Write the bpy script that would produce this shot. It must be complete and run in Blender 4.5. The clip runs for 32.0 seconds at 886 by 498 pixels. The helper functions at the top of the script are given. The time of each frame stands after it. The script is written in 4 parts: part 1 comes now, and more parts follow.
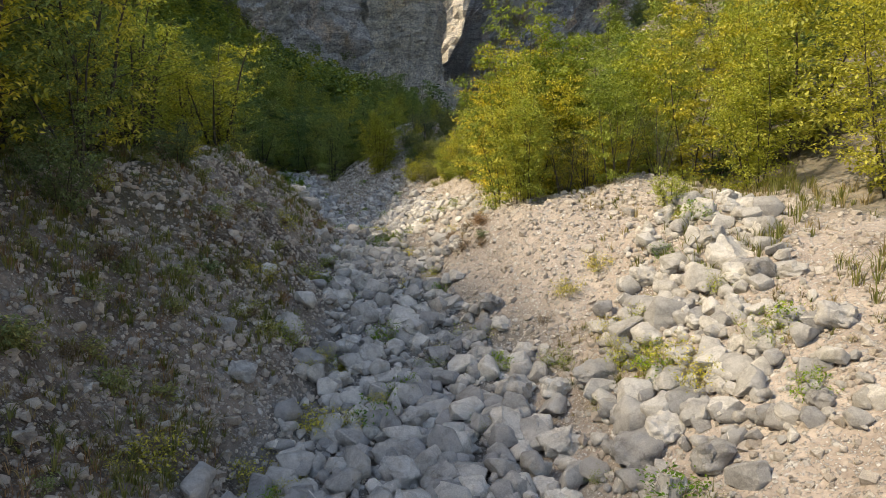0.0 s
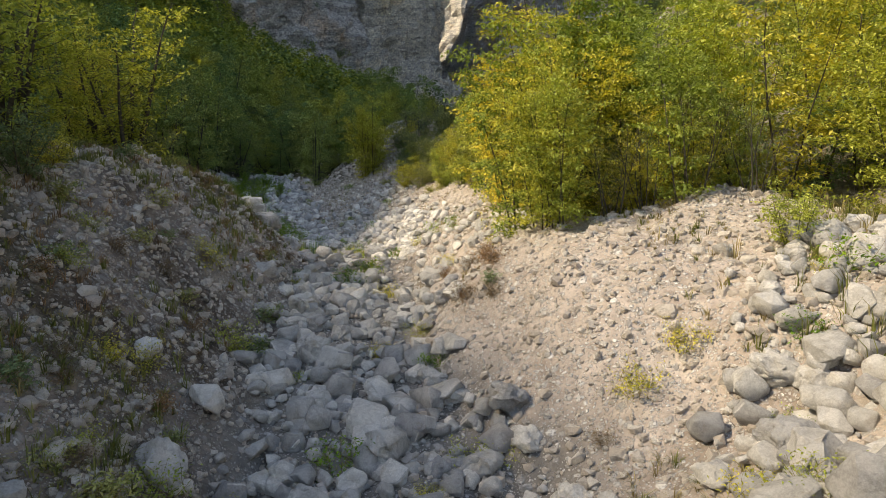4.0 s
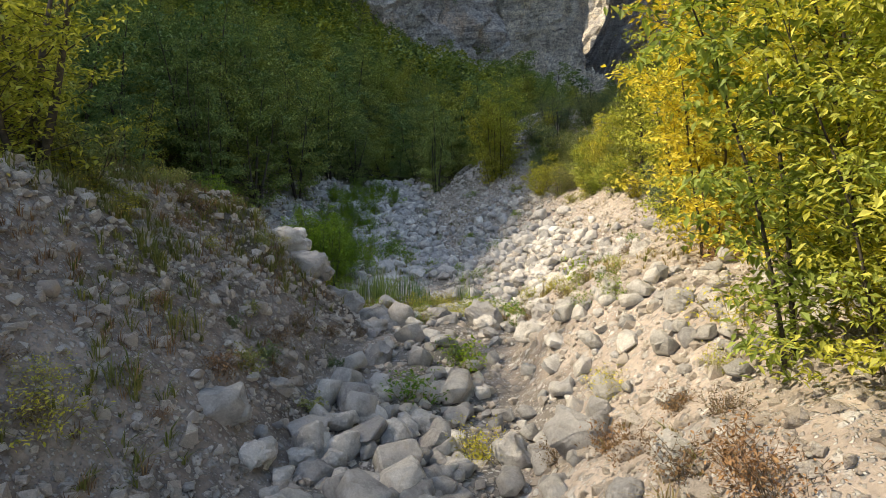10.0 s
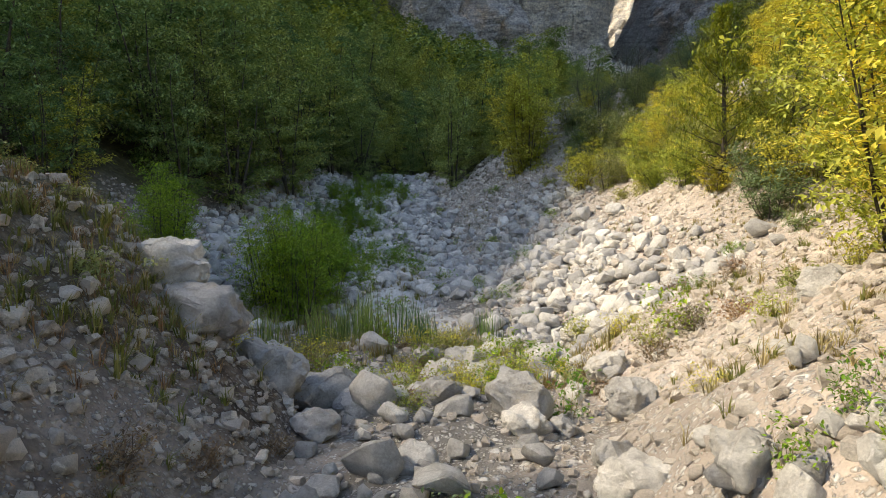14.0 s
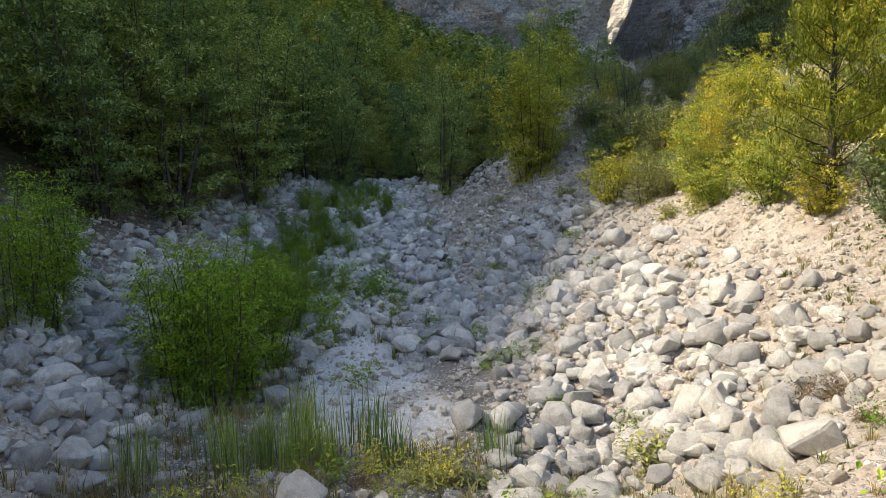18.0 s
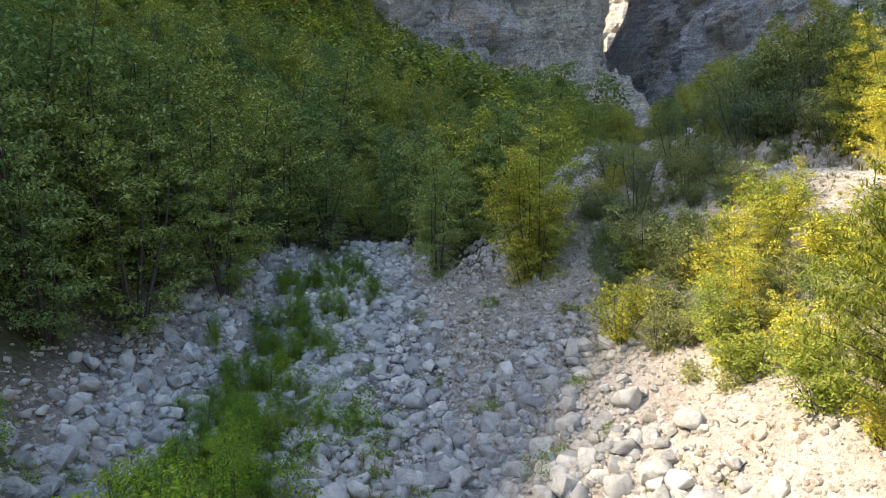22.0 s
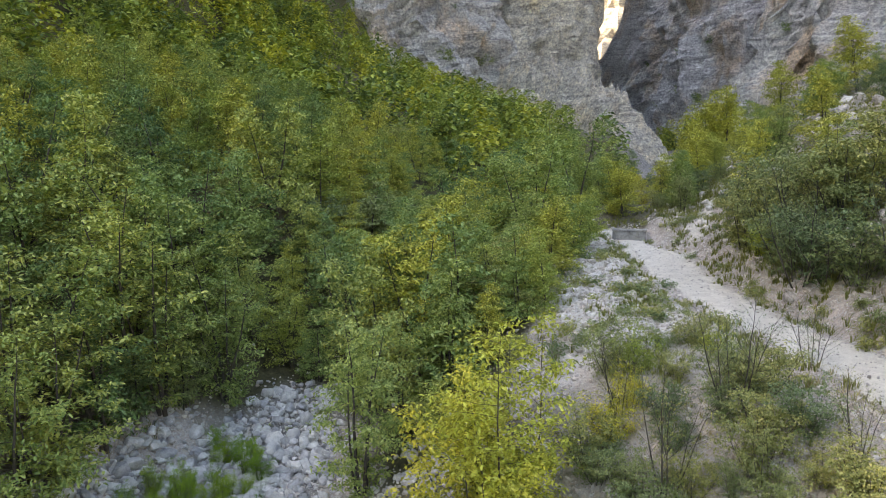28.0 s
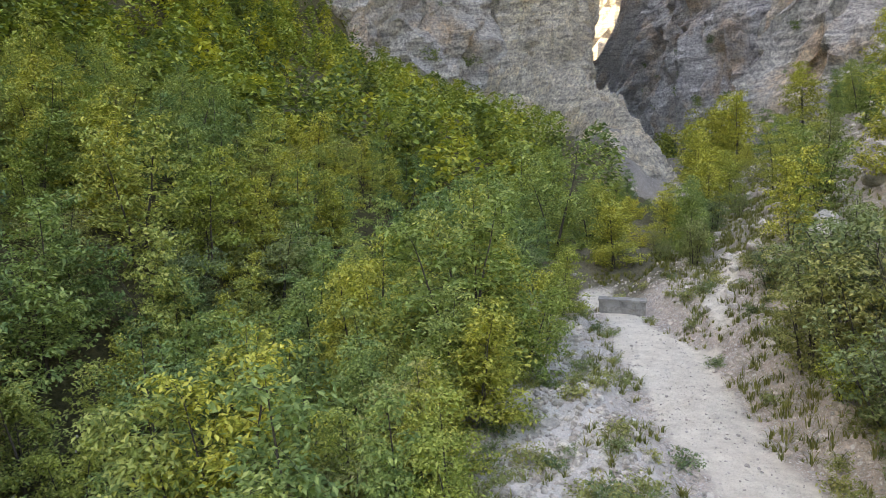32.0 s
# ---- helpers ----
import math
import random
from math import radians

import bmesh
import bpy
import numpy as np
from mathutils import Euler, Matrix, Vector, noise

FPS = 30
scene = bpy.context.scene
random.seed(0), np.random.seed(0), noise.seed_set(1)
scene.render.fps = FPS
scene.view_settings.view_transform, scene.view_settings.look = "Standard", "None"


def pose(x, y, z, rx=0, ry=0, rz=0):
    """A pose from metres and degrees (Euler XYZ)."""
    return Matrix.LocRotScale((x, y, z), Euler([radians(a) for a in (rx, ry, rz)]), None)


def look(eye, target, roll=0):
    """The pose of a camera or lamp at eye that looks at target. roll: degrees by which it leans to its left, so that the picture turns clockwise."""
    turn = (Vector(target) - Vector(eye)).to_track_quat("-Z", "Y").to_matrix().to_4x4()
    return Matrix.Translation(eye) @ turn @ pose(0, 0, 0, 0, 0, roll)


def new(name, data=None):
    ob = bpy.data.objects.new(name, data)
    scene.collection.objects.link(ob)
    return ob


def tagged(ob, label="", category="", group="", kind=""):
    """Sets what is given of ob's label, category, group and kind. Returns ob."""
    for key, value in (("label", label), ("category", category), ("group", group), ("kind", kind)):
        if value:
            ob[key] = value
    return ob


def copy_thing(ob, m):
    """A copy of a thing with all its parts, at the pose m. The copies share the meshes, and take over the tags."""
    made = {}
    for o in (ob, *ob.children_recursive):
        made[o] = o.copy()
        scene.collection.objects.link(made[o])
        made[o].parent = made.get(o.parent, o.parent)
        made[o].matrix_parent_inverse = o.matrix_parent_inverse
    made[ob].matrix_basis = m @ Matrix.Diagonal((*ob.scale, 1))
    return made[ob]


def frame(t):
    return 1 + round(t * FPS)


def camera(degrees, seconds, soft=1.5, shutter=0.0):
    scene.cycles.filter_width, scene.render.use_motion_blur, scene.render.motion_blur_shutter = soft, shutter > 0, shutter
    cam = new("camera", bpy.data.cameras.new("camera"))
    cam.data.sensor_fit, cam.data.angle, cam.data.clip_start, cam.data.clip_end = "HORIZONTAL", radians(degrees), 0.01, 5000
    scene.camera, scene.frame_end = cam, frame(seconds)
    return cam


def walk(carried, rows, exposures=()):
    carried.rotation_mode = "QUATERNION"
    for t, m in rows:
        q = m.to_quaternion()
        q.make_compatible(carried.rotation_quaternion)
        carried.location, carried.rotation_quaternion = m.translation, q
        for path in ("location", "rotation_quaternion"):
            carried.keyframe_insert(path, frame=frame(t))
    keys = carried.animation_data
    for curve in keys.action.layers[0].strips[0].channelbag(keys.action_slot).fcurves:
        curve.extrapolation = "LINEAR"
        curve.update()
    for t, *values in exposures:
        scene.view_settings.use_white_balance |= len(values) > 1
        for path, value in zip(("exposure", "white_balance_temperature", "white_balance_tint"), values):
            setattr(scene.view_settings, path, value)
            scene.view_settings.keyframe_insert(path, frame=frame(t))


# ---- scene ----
cam = camera(64.8, 32.0, soft=0.85)
METRES, EYE, TILT, LEAN, TURN = 40.0, 3.0, -8.0, 0.0, 0.0
ROWS = [
    (0.0, 0.0, 0.0, 0.0, 0.0, 0.0, -0.0),
    (0.5, -0.0002, 0.0132, 0.0021, -0.03, 0.0, 0.03),
    (1.0, -0.0002, 0.0268, 0.0041, -0.06, 0.0, 0.02),
    (1.5, -0.0002, 0.0404, 0.0061, -0.09, 0.0, 0.02),
    (2.0, 0.0003, 0.0545, 0.0082, -0.1, 0.01, 0.04),
    (2.5, 0.0011, 0.0685, 0.0104, -0.11, 0.0, 0.03),
    (3.0, 0.0016, 0.0824, 0.0126, -0.12, 0.01, 0.04),
    (3.5, 0.0019, 0.0961, 0.0146, -0.15, -0.0, 0.04),
    (5.5, 0.0031, 0.1501, 0.0212, 1.2, -0.08, 0.05),
    (6.0, 0.0033, 0.1635, 0.0222, 2.93, -0.05, 0.06),
    (6.5, 0.0038, 0.1768, 0.0234, 4.91, -0.07, 0.05),
    (7.0, 0.0038, 0.1897, 0.0252, 6.19, -0.06, 0.0),
    (7.5, 0.0035, 0.2026, 0.0275, 6.85, -0.07, 0.02),
    (8.0, 0.003, 0.2155, 0.0298, 7.43, -0.08, 0.02),
    (8.5, 0.0026, 0.228, 0.0321, 8.19, -0.08, 0.0),
    (9.0, 0.002, 0.2405, 0.0342, 9.02, -0.1, -0.01),
    (9.5, 0.0013, 0.2528, 0.0362, 10.59, -0.1, -0.0),
    (10.0, 0.0004, 0.2648, 0.0384, 11.44, -0.13, -0.04),
    (10.5, -0.0011, 0.2767, 0.0403, 12.12, -0.15, -0.05),
    (11.0, -0.0028, 0.2888, 0.0412, 12.73, -0.17, -0.09),
    (11.5, -0.0047, 0.302, 0.0415, 13.1, -0.17, -0.1),
    (12.0, -0.0067, 0.3154, 0.0416, 13.18, -0.19, -0.11),
    (12.5, -0.0093, 0.3303, 0.042, 13.19, -0.23, -0.1),
    (13.0, -0.0121, 0.3453, 0.0427, 13.19, -0.27, -0.1),
    (13.5, -0.0153, 0.3608, 0.0435, 13.19, -0.27, -0.1),
    (14.0, -0.0185, 0.3763, 0.0444, 13.18, -0.27, -0.09),
    (14.5, -0.0215, 0.3911, 0.0454, 13.14, -0.29, -0.1),
    (16.5, -0.0324, 0.4443, 0.0503, 12.95, -0.35, -0.09),
    (17.0, -0.0349, 0.4572, 0.0521, 12.92, -0.33, -0.08),
    (17.5, -0.0374, 0.4685, 0.0554, 12.85, -0.33, -0.06),
    (18.0, -0.0391, 0.4784, 0.0604, 12.8, -0.33, -0.08),
    (18.5, -0.0402, 0.4869, 0.0662, 12.78, -0.32, -0.08),
    (19.0, -0.0415, 0.4939, 0.0727, 12.74, -0.3, -0.08),
    (19.5, -0.0427, 0.4996, 0.08, 12.66, -0.28, -0.12),
    (20.0, -0.0439, 0.5043, 0.0881, 12.57, -0.29, -0.14),
    (20.5, -0.0451, 0.5087, 0.0968, 12.5, -0.31, -0.15),
    (21.0, -0.0458, 0.5127, 0.1061, 12.43, -0.32, -0.17),
    (21.5, -0.0462, 0.5168, 0.1164, 12.37, -0.38, -0.19),
    (22.0, -0.0467, 0.5224, 0.1263, 12.33, -0.37, -0.21),
    (22.5, -0.0475, 0.5295, 0.1364, 12.27, -0.36, -0.24),
    (23.0, -0.0479, 0.5376, 0.1462, 12.25, -0.3, -0.23),
    (23.5, -0.0483, 0.5467, 0.157, 12.2, -0.34, -0.26),
    (24.0, -0.049, 0.5571, 0.1677, 12.17, -0.34, -0.28),
    (24.5, -0.0494, 0.5688, 0.1787, 12.13, -0.36, -0.3),
    (25.0, -0.0505, 0.5824, 0.1893, 12.09, -0.37, -0.27),
    (25.5, -0.0515, 0.5978, 0.1994, 12.06, -0.38, -0.22),
    (27.5, -0.0508, 0.6777, 0.2262, 11.91, -0.37, -0.11),
    (28.0, -0.0491, 0.701, 0.2315, 11.89, -0.38, -0.1),
    (28.5, -0.0477, 0.7261, 0.2379, 11.86, -0.38, -0.09),
    (29.0, -0.0463, 0.752, 0.2444, 11.85, -0.36, -0.08),
    (29.5, -0.0446, 0.7778, 0.2507, 11.84, -0.35, -0.06),
    (30.0, -0.0428, 0.8039, 0.2573, 11.82, -0.35, -0.04),
    (30.5, -0.0408, 0.8304, 0.2643, 11.79, -0.35, -0.04),
    (31.0, -0.0387, 0.8574, 0.2711, 11.76, -0.33, -0.04),
    (31.5, -0.037, 0.884, 0.2782, 11.71, -0.34, -0.05),
    (32.0, -0.0351, 0.911, 0.2853, 11.68, -0.33, -0.06),
]
walk(cam, [(t, pose(0, 0, EYE, TILT, LEAN, TURN) @ pose(METRES * x, METRES * y, METRES * z, 90 + pitch, roll, yaw)) for t, x, y, z, yaw, pitch, roll in ROWS],
     [(0.0, 0.76, 7700, 10), (9.0, 0.98, 7600, 10), (14.0, 1.12, 7300, 10), (19.0, 1.2, 7000, 10), (21.0, 1.42, 7000, 10), (23.0, 1.85, 7300, 10), (26.0, 2.35, 8200, 13), (32.0, 2.5, 9400, 16)])

# ---- light ----
SUN_AZ, SUN_EL = 108.0, 46.0      # degrees left of the valley's axis (+y), and above the horizon
world = bpy.data.worlds.new("sky")
scene.world = world
world.use_nodes = True
wn = world.node_tree
sky = wn.nodes.new("ShaderNodeTexSky")
sky.sky_type, sky.sun_disc = "NISHITA", False
sky.sun_elevation, sky.sun_rotation = radians(SUN_EL), radians(-SUN_AZ)
wn.links.new(sky.outputs["Color"], wn.nodes["Background"].inputs["Color"])
wn.nodes["Background"].inputs["Strength"].default_value = 0.15
sun_way = Vector((-math.sin(radians(SUN_AZ)) * math.cos(radians(SUN_EL)), math.cos(radians(SUN_AZ)) * math.cos(radians(SUN_EL)), math.sin(radians(SUN_EL))))
sun_data = bpy.data.lights.new("sun", "SUN")
sun_data.energy, sun_data.angle, sun_data.color = 2.85, radians(2.0), (1.0, 0.90, 0.74)
sun = new("sun", sun_data)
sun.matrix_world = look(sun_way * 300, (0, 0, 0))

# ---- materials ----
def nodes_of(name, rough=0.85):
    m = bpy.data.materials.new(name)
    m.use_nodes = True
    nt = m.node_tree
    p = nt.nodes["Principled BSDF"]
    p.inputs["Roughness"].default_value = rough
    p.inputs["Specular IOR Level"].default_value = 0.25
    return m, nt, p


def node(nt, kind, **values):
    n = nt.nodes.new(kind)
    for k, v in values.items():
        n.inputs[k.replace("_", " ")].default_value = v
    return n


def noise_tex(nt, scale, detail=6.0, rough=0.6, vec=None):
    n = node(nt, "ShaderNodeTexNoise", Scale=scale, Detail=detail, Roughness=rough)
    if vec is not None:
        nt.links.new(vec, n.inputs["Vector"])
    return n.outputs["Fac"]


def ramp(nt, fac, stops):
    r = nt.nodes.new("ShaderNodeValToRGB")
    while len(r.color_ramp.elements) < len(stops):
        r.color_ramp.elements.new(0.5)
    for e, (at, c) in zip(r.color_ramp.elements, stops):
        e.position, e.color = at, (*c, 1)
    nt.links.new(fac, r.inputs["Fac"])
    return r.outputs["Color"]


def mix(nt, a, b, fac, how="MIX"):
    n = nt.nodes.new("ShaderNodeMix")
    n.data_type, n.blend_type = "RGBA", how
    for socket, v in ((n.inputs[0], fac), (n.inputs[6], a), (n.inputs[7], b)):
        if isinstance(v, (int, float)):
            socket.default_value = v
        elif isinstance(v, tuple):
            socket.default_value = (*v, 1)
        else:
            nt.links.new(v, socket)
    return n.outputs[2]


def bump(nt, p, height, strength, distance):
    b = node(nt, "ShaderNodeBump", Strength=strength, Distance=distance)
    nt.links.new(height, b.inputs["Height"])
    nt.links.new(b.outputs["Normal"], p.inputs["Normal"])


def where(nt, kind="Object"):
    return nt.nodes.new("ShaderNodeTexCoord").outputs[kind]


def rock_material(name, tones, scale=3.0, island=False, wear=1.0):
    """Limestone: a tone for each stone, blotches, fine grain, pits."""
    m, nt, p = nodes_of(name, 0.9)
    v = nt.nodes.new("ShaderNodeNewGeometry")
    pos = v.outputs["Position"]
    own = v.outputs["Random Per Island"] if island else nt.nodes.new("ShaderNodeObjectInfo").outputs["Random"]
    tone = ramp(nt, own, [(0.0, tones[0]), (0.55, tones[1]), (1.0, tones[2])])
    blotch = ramp(nt, noise_tex(nt, scale, 5, 0.65, pos), [(0.3, (0.55, 0.54, 0.53)), (0.5, (0.95, 0.94, 0.92)), (0.72, (1.25, 1.22, 1.18))])
    c = mix(nt, tone, blotch, wear, "MULTIPLY")
    grain = ramp(nt, noise_tex(nt, scale * 18, 4, 0.7, pos), [(0.25, (0.7, 0.7, 0.7)), (0.75, (1.2, 1.2, 1.2))])
    c = mix(nt, c, grain, 0.8, "MULTIPLY")
    crack = ramp(nt, noise_tex(nt, scale * .8, 7, 0.62, pos), [(0.455, (1, 1, 1)), (0.485, (0.42, 0.4, 0.38)), (0.50, (0.36, 0.34, 0.33)), (0.535, (1, 1, 1))])
    c = mix(nt, c, crack, 0.4 * wear, "MULTIPLY")
    lichen = ramp(nt, noise_tex(nt, scale * 1.7, 6, 0.7, pos), [(0.56, (1, 1, 1)), (0.66, (0.80, 0.74, 0.64))])
    c = mix(nt, c, lichen, 0.8 * wear, "MULTIPLY")
    nt.links.new(c, p.inputs["Base Color"])
    pits = mix(nt, noise_tex(nt, scale * 2.2, 8, 0.7, pos), noise_tex(nt, scale * 14, 6, 0.8, pos), 0.4)
    bump(nt, p, pits, 1.0, 0.06)
    return m


def leaf_material(name, dark, mid, light, through_light=0.5, one_tree=True):
    """A leaf: tone by tree and by leaf, half of the light passes through."""
    m, nt, p = nodes_of(name, 0.55)
    geo = nt.nodes.new("ShaderNodeNewGeometry")
    info = nt.nodes.new("ShaderNodeObjectInfo")
    c = ramp(nt, geo.outputs["Random Per Island"], [(0.0, dark), (0.5, mid), (1.0, light)])
    clump = ramp(nt, noise_tex(nt, 2.0, 3, 0.6, geo.outputs["Position"]), [(0.3, (0.8, 0.85, 0.8)), (0.7, (1.2, 1.15, 1.1))])
    c = mix(nt, c, clump, 1.0, "MULTIPLY")
    tree_tone = ramp(nt, info.outputs["Random"], [(0.0, (0.52, 0.7, 0.78)), (0.3, (0.82, 0.95, 0.92)), (0.65, (1.14, 1.1, 0.95)), (1.0, (1.26, 1.2, 0.95))])
    if one_tree:
        c = mix(nt, c, tree_tone, 1.0, "MULTIPLY")
    nt.links.new(c, p.inputs["Base Color"])
    tl = nt.nodes.new("ShaderNodeBsdfTranslucent")
    warm = mix(nt, c, (1.2, 1.15, 0.6), 1.0, "MULTIPLY")
    nt.links.new(warm, tl.inputs["Color"])
    s = nt.nodes.new("ShaderNodeMixShader")
    s.inputs[0].default_value = through_light
    out = nt.nodes["Material Output"]
    nt.links.new(p.outputs[0], s.inputs[1])
    nt.links.new(tl.outputs[0], s.inputs[2])
    nt.links.new(s.outputs[0], out.inputs["Surface"])
    return m


def bark_material(name, dark, light):
    m, nt, p = nodes_of(name, 0.9)
    pos = nt.nodes.new("ShaderNodeNewGeometry").outputs["Position"]
    f = noise_tex(nt, 22, 6, 0.7, pos)
    nt.links.new(ramp(nt, f, [(0.3, dark), (0.7, light)]), p.inputs["Base Color"])
    bump(nt, p, f, 0.6, 0.01)
    return m


def ground_material():
    """Gravelly earth; the attributes bed, path, silt and wood say where which soil lies; bed also carries painted
    shade.
    """
    m, nt, p = nodes_of("ground_soil", 0.95)
    pos = nt.nodes.new("ShaderNodeNewGeometry").outputs["Position"]

    def mask(name):
        a = nt.nodes.new("ShaderNodeAttribute")
        a.attribute_name = name
        return a.outputs["Fac"]

    big = noise_tex(nt, 0.8, 8, 0.66, pos)
    fine = noise_tex(nt, 30, 6, 0.75, pos)
    mid = noise_tex(nt, 7, 6, 0.7, pos)
    shift = node(nt, "ShaderNodeTexNoise", Scale=9.0, Detail=3.0)
    nt.links.new(pos, shift.inputs["Vector"])
    moved = nt.nodes.new("ShaderNodeVectorMath")
    moved.operation = "MULTIPLY_ADD"
    nt.links.new(shift.outputs["Color"], moved.inputs[0])
    moved.inputs[1].default_value = (.09, .09, .09)
    nt.links.new(pos, moved.inputs[2])

    def chips(scale, share):
        """Single chips of stone: the share of the cells that stand out, and their tone."""
        cell = node(nt, "ShaderNodeTexVoronoi", Scale=scale)
        nt.links.new(moved.outputs[0], cell.inputs["Vector"])
        rgb = nt.nodes.new("ShaderNodeSeparateColor")
        nt.links.new(cell.outputs["Color"], rgb.inputs[0])
        edge = ramp(nt, cell.outputs["Distance"], [(0.30, (1, 1, 1)), (0.48, (0, 0, 0))])
        pick = ramp(nt, rgb.outputs[0], [(1 - share - .02, (0, 0, 0)), (1 - share + .02, (1, 1, 1))])
        tone = ramp(nt, rgb.outputs[1], [(0.0, (0.30, 0.285, 0.27)), (0.5, (0.50, 0.48, 0.455)), (1.0, (0.74, 0.72, 0.69))])
        return mix(nt, edge, pick, 1.0, "MULTIPLY"), tone

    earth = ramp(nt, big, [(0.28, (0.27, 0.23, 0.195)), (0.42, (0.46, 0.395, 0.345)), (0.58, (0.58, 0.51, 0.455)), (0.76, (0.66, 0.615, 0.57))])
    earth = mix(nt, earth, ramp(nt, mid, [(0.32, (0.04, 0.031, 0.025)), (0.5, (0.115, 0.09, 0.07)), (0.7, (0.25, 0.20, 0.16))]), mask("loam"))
    # dark bed gravel, taken darker still as painted shade between the stones
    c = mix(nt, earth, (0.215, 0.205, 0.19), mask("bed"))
    c = mix(nt, c, ramp(nt, mid, [(0.25, (0.55, 0.53, 0.52)), (0.7, (1.25, 1.24, 1.22))]), 0.85, "MULTIPLY")
    heights = [fine]
    for scale, share in ((9.0, .30), (19.0, .45), (42.0, .55)):
        on, tone = chips(scale, share)
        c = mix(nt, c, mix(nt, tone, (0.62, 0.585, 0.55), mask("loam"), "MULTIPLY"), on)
        heights.append(on)
    litter = ramp(nt, noise_tex(nt, 7, 6, 0.7, pos), [(0.3, (0.05, 0.045, 0.025)), (0.55, (0.10, 0.095, 0.045)), (0.8, (0.19, 0.17, 0.09))])
    c = mix(nt, c, litter, mask("wood"))
    stony = ramp(nt, fine, [(0.25, (0.58, 0.56, 0.53)), (0.75, (0.88, 0.86, 0.82))])
    c = mix(nt, c, stony, mask("silt"))
    trodden = ramp(nt, noise_tex(nt, 3.5, 7, 0.7, pos), [(0.25, (0.58, 0.53, 0.45)), (0.7, (0.84, 0.79, 0.69))])
    c = mix(nt, c, trodden, mask("path"))
    c = mix(nt, c, ramp(nt, fine, [(0.2, (0.75, 0.75, 0.75)), (0.8, (1.2, 1.2, 1.2))]), 0.7, "MULTIPLY")
    nt.links.new(c, p.inputs["Base Color"])
    total = heights[0]
    for more in heights[1:]:
        h = nt.nodes.new("ShaderNodeMath")
        h.operation = "ADD"
        nt.links.new(total, h.inputs[0])
        nt.links.new(more, h.inputs[1])
        total = h.outputs[0]
    bump(nt, p, total, 0.85, 0.022)
    return m


def cliff_material(name, pale, grey, stain):
    m, nt, p = nodes_of(name, 0.95)
    pos = nt.nodes.new("ShaderNodeNewGeometry").outputs["Position"]
    mp = node(nt, "ShaderNodeMapping", Scale=(1.0, 1.0, 0.28))
    nt.links.new(pos, mp.inputs["Vector"])
    streak = noise_tex(nt, 0.3, 12, 0.72, mp.outputs[0])
    c = ramp(nt, streak, [(0.28, grey), (0.5, tuple((a + b) / 2 for a, b in zip(grey, pale))), (0.72, pale)])
    och = ramp(nt, noise_tex(nt, 0.09, 5, 0.6, pos), [(0.52, (0, 0, 0)), (0.66, (1, 1, 1))])
    c = mix(nt, c, stain, och)
    fine = noise_tex(nt, 2.2, 8, 0.75, pos)
    c = mix(nt, c, ramp(nt, fine, [(0.36, (0.36, 0.36, 0.39)), (0.5, (0.9, 0.9, 0.9)), (0.64, (1.4, 1.4, 1.37))]), 0.95, "MULTIPLY")
    beds = node(nt, "ShaderNodeMapping", Scale=(0.25, 0.25, 1.6))
    nt.links.new(pos, beds.inputs["Vector"])
    strata = noise_tex(nt, 0.8, 8, 0.7, beds.outputs[0])
    c = mix(nt, c, ramp(nt, strata, [(0.38, (0.5, 0.5, 0.53)), (0.5, (1.0, 1.0, 1.0)), (0.62, (1.2, 1.2, 1.18))]), 0.75, "MULTIPLY")
    nt.links.new(c, p.inputs["Base Color"])
    bump(nt, p, mix(nt, noise_tex(nt, 0.9, 12, 0.78, pos), strata, 0.4), 1.0, 2.2)
    return m


GREY_TONES = ((0.44, 0.44, 0.445), (0.62, 0.61, 0.59), (0.84, 0.82, 0.78))
mat_boulder = rock_material("limestone_boulder", GREY_TONES, 3.0, wear=.75)
mat_stone = rock_material("limestone_stones", GREY_TONES, 3.5, True, .65)
mat_pebble = rock_material("limestone_pebbles", ((0.52, 0.48, 0.44), (0.66, 0.615, 0.565), (0.84, 0.81, 0.755)), 6.0, True)
mat_clod = rock_material("earthy_limestone_rubble", ((0.58, 0.51, 0.44), (0.66, 0.595, 0.53), (0.82, 0.77, 0.70)), 6.0, True, .35)
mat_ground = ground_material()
mat_leaf = {
    "yellow": leaf_material("leaf_autumn_yellow", (0.34, 0.29, 0.055), (0.58, 0.535, 0.10), (0.80, 0.735, 0.19), 0.36),
    "lime": leaf_material("leaf_lime_green", (0.23, 0.25, 0.055), (0.48, 0.475, 0.105), (0.75, 0.70, 0.19), 0.42),
    "meadow": leaf_material("leaf_yellow_green", (0.18, 0.215, 0.055), (0.37, 0.40, 0.11), (0.60, 0.60, 0.20), 0.32),
    "green": leaf_material("leaf_green", (0.15, 0.21, 0.075), (0.30, 0.37, 0.14), (0.49, 0.53, 0.21), 0.28),
    "dark": leaf_material("leaf_dark_green", (0.11, 0.175, 0.07), (0.22, 0.305, 0.12), (0.36, 0.43, 0.175), 0.25),
    "olive": leaf_material("leaf_grey_green", (0.15, 0.18, 0.08), (0.27, 0.30, 0.14), (0.42, 0.43, 0.22), 0.28),
    "pine": leaf_material("pine_needles", (0.09, 0.13, 0.02), (0.17, 0.21, 0.035), (0.28, 0.30, 0.06), 0.3),
    "fresh": leaf_material("leaf_fresh_green", (0.10, 0.19, 0.02), (0.21, 0.34, 0.035), (0.36, 0.48, 0.06), 0.35),
}
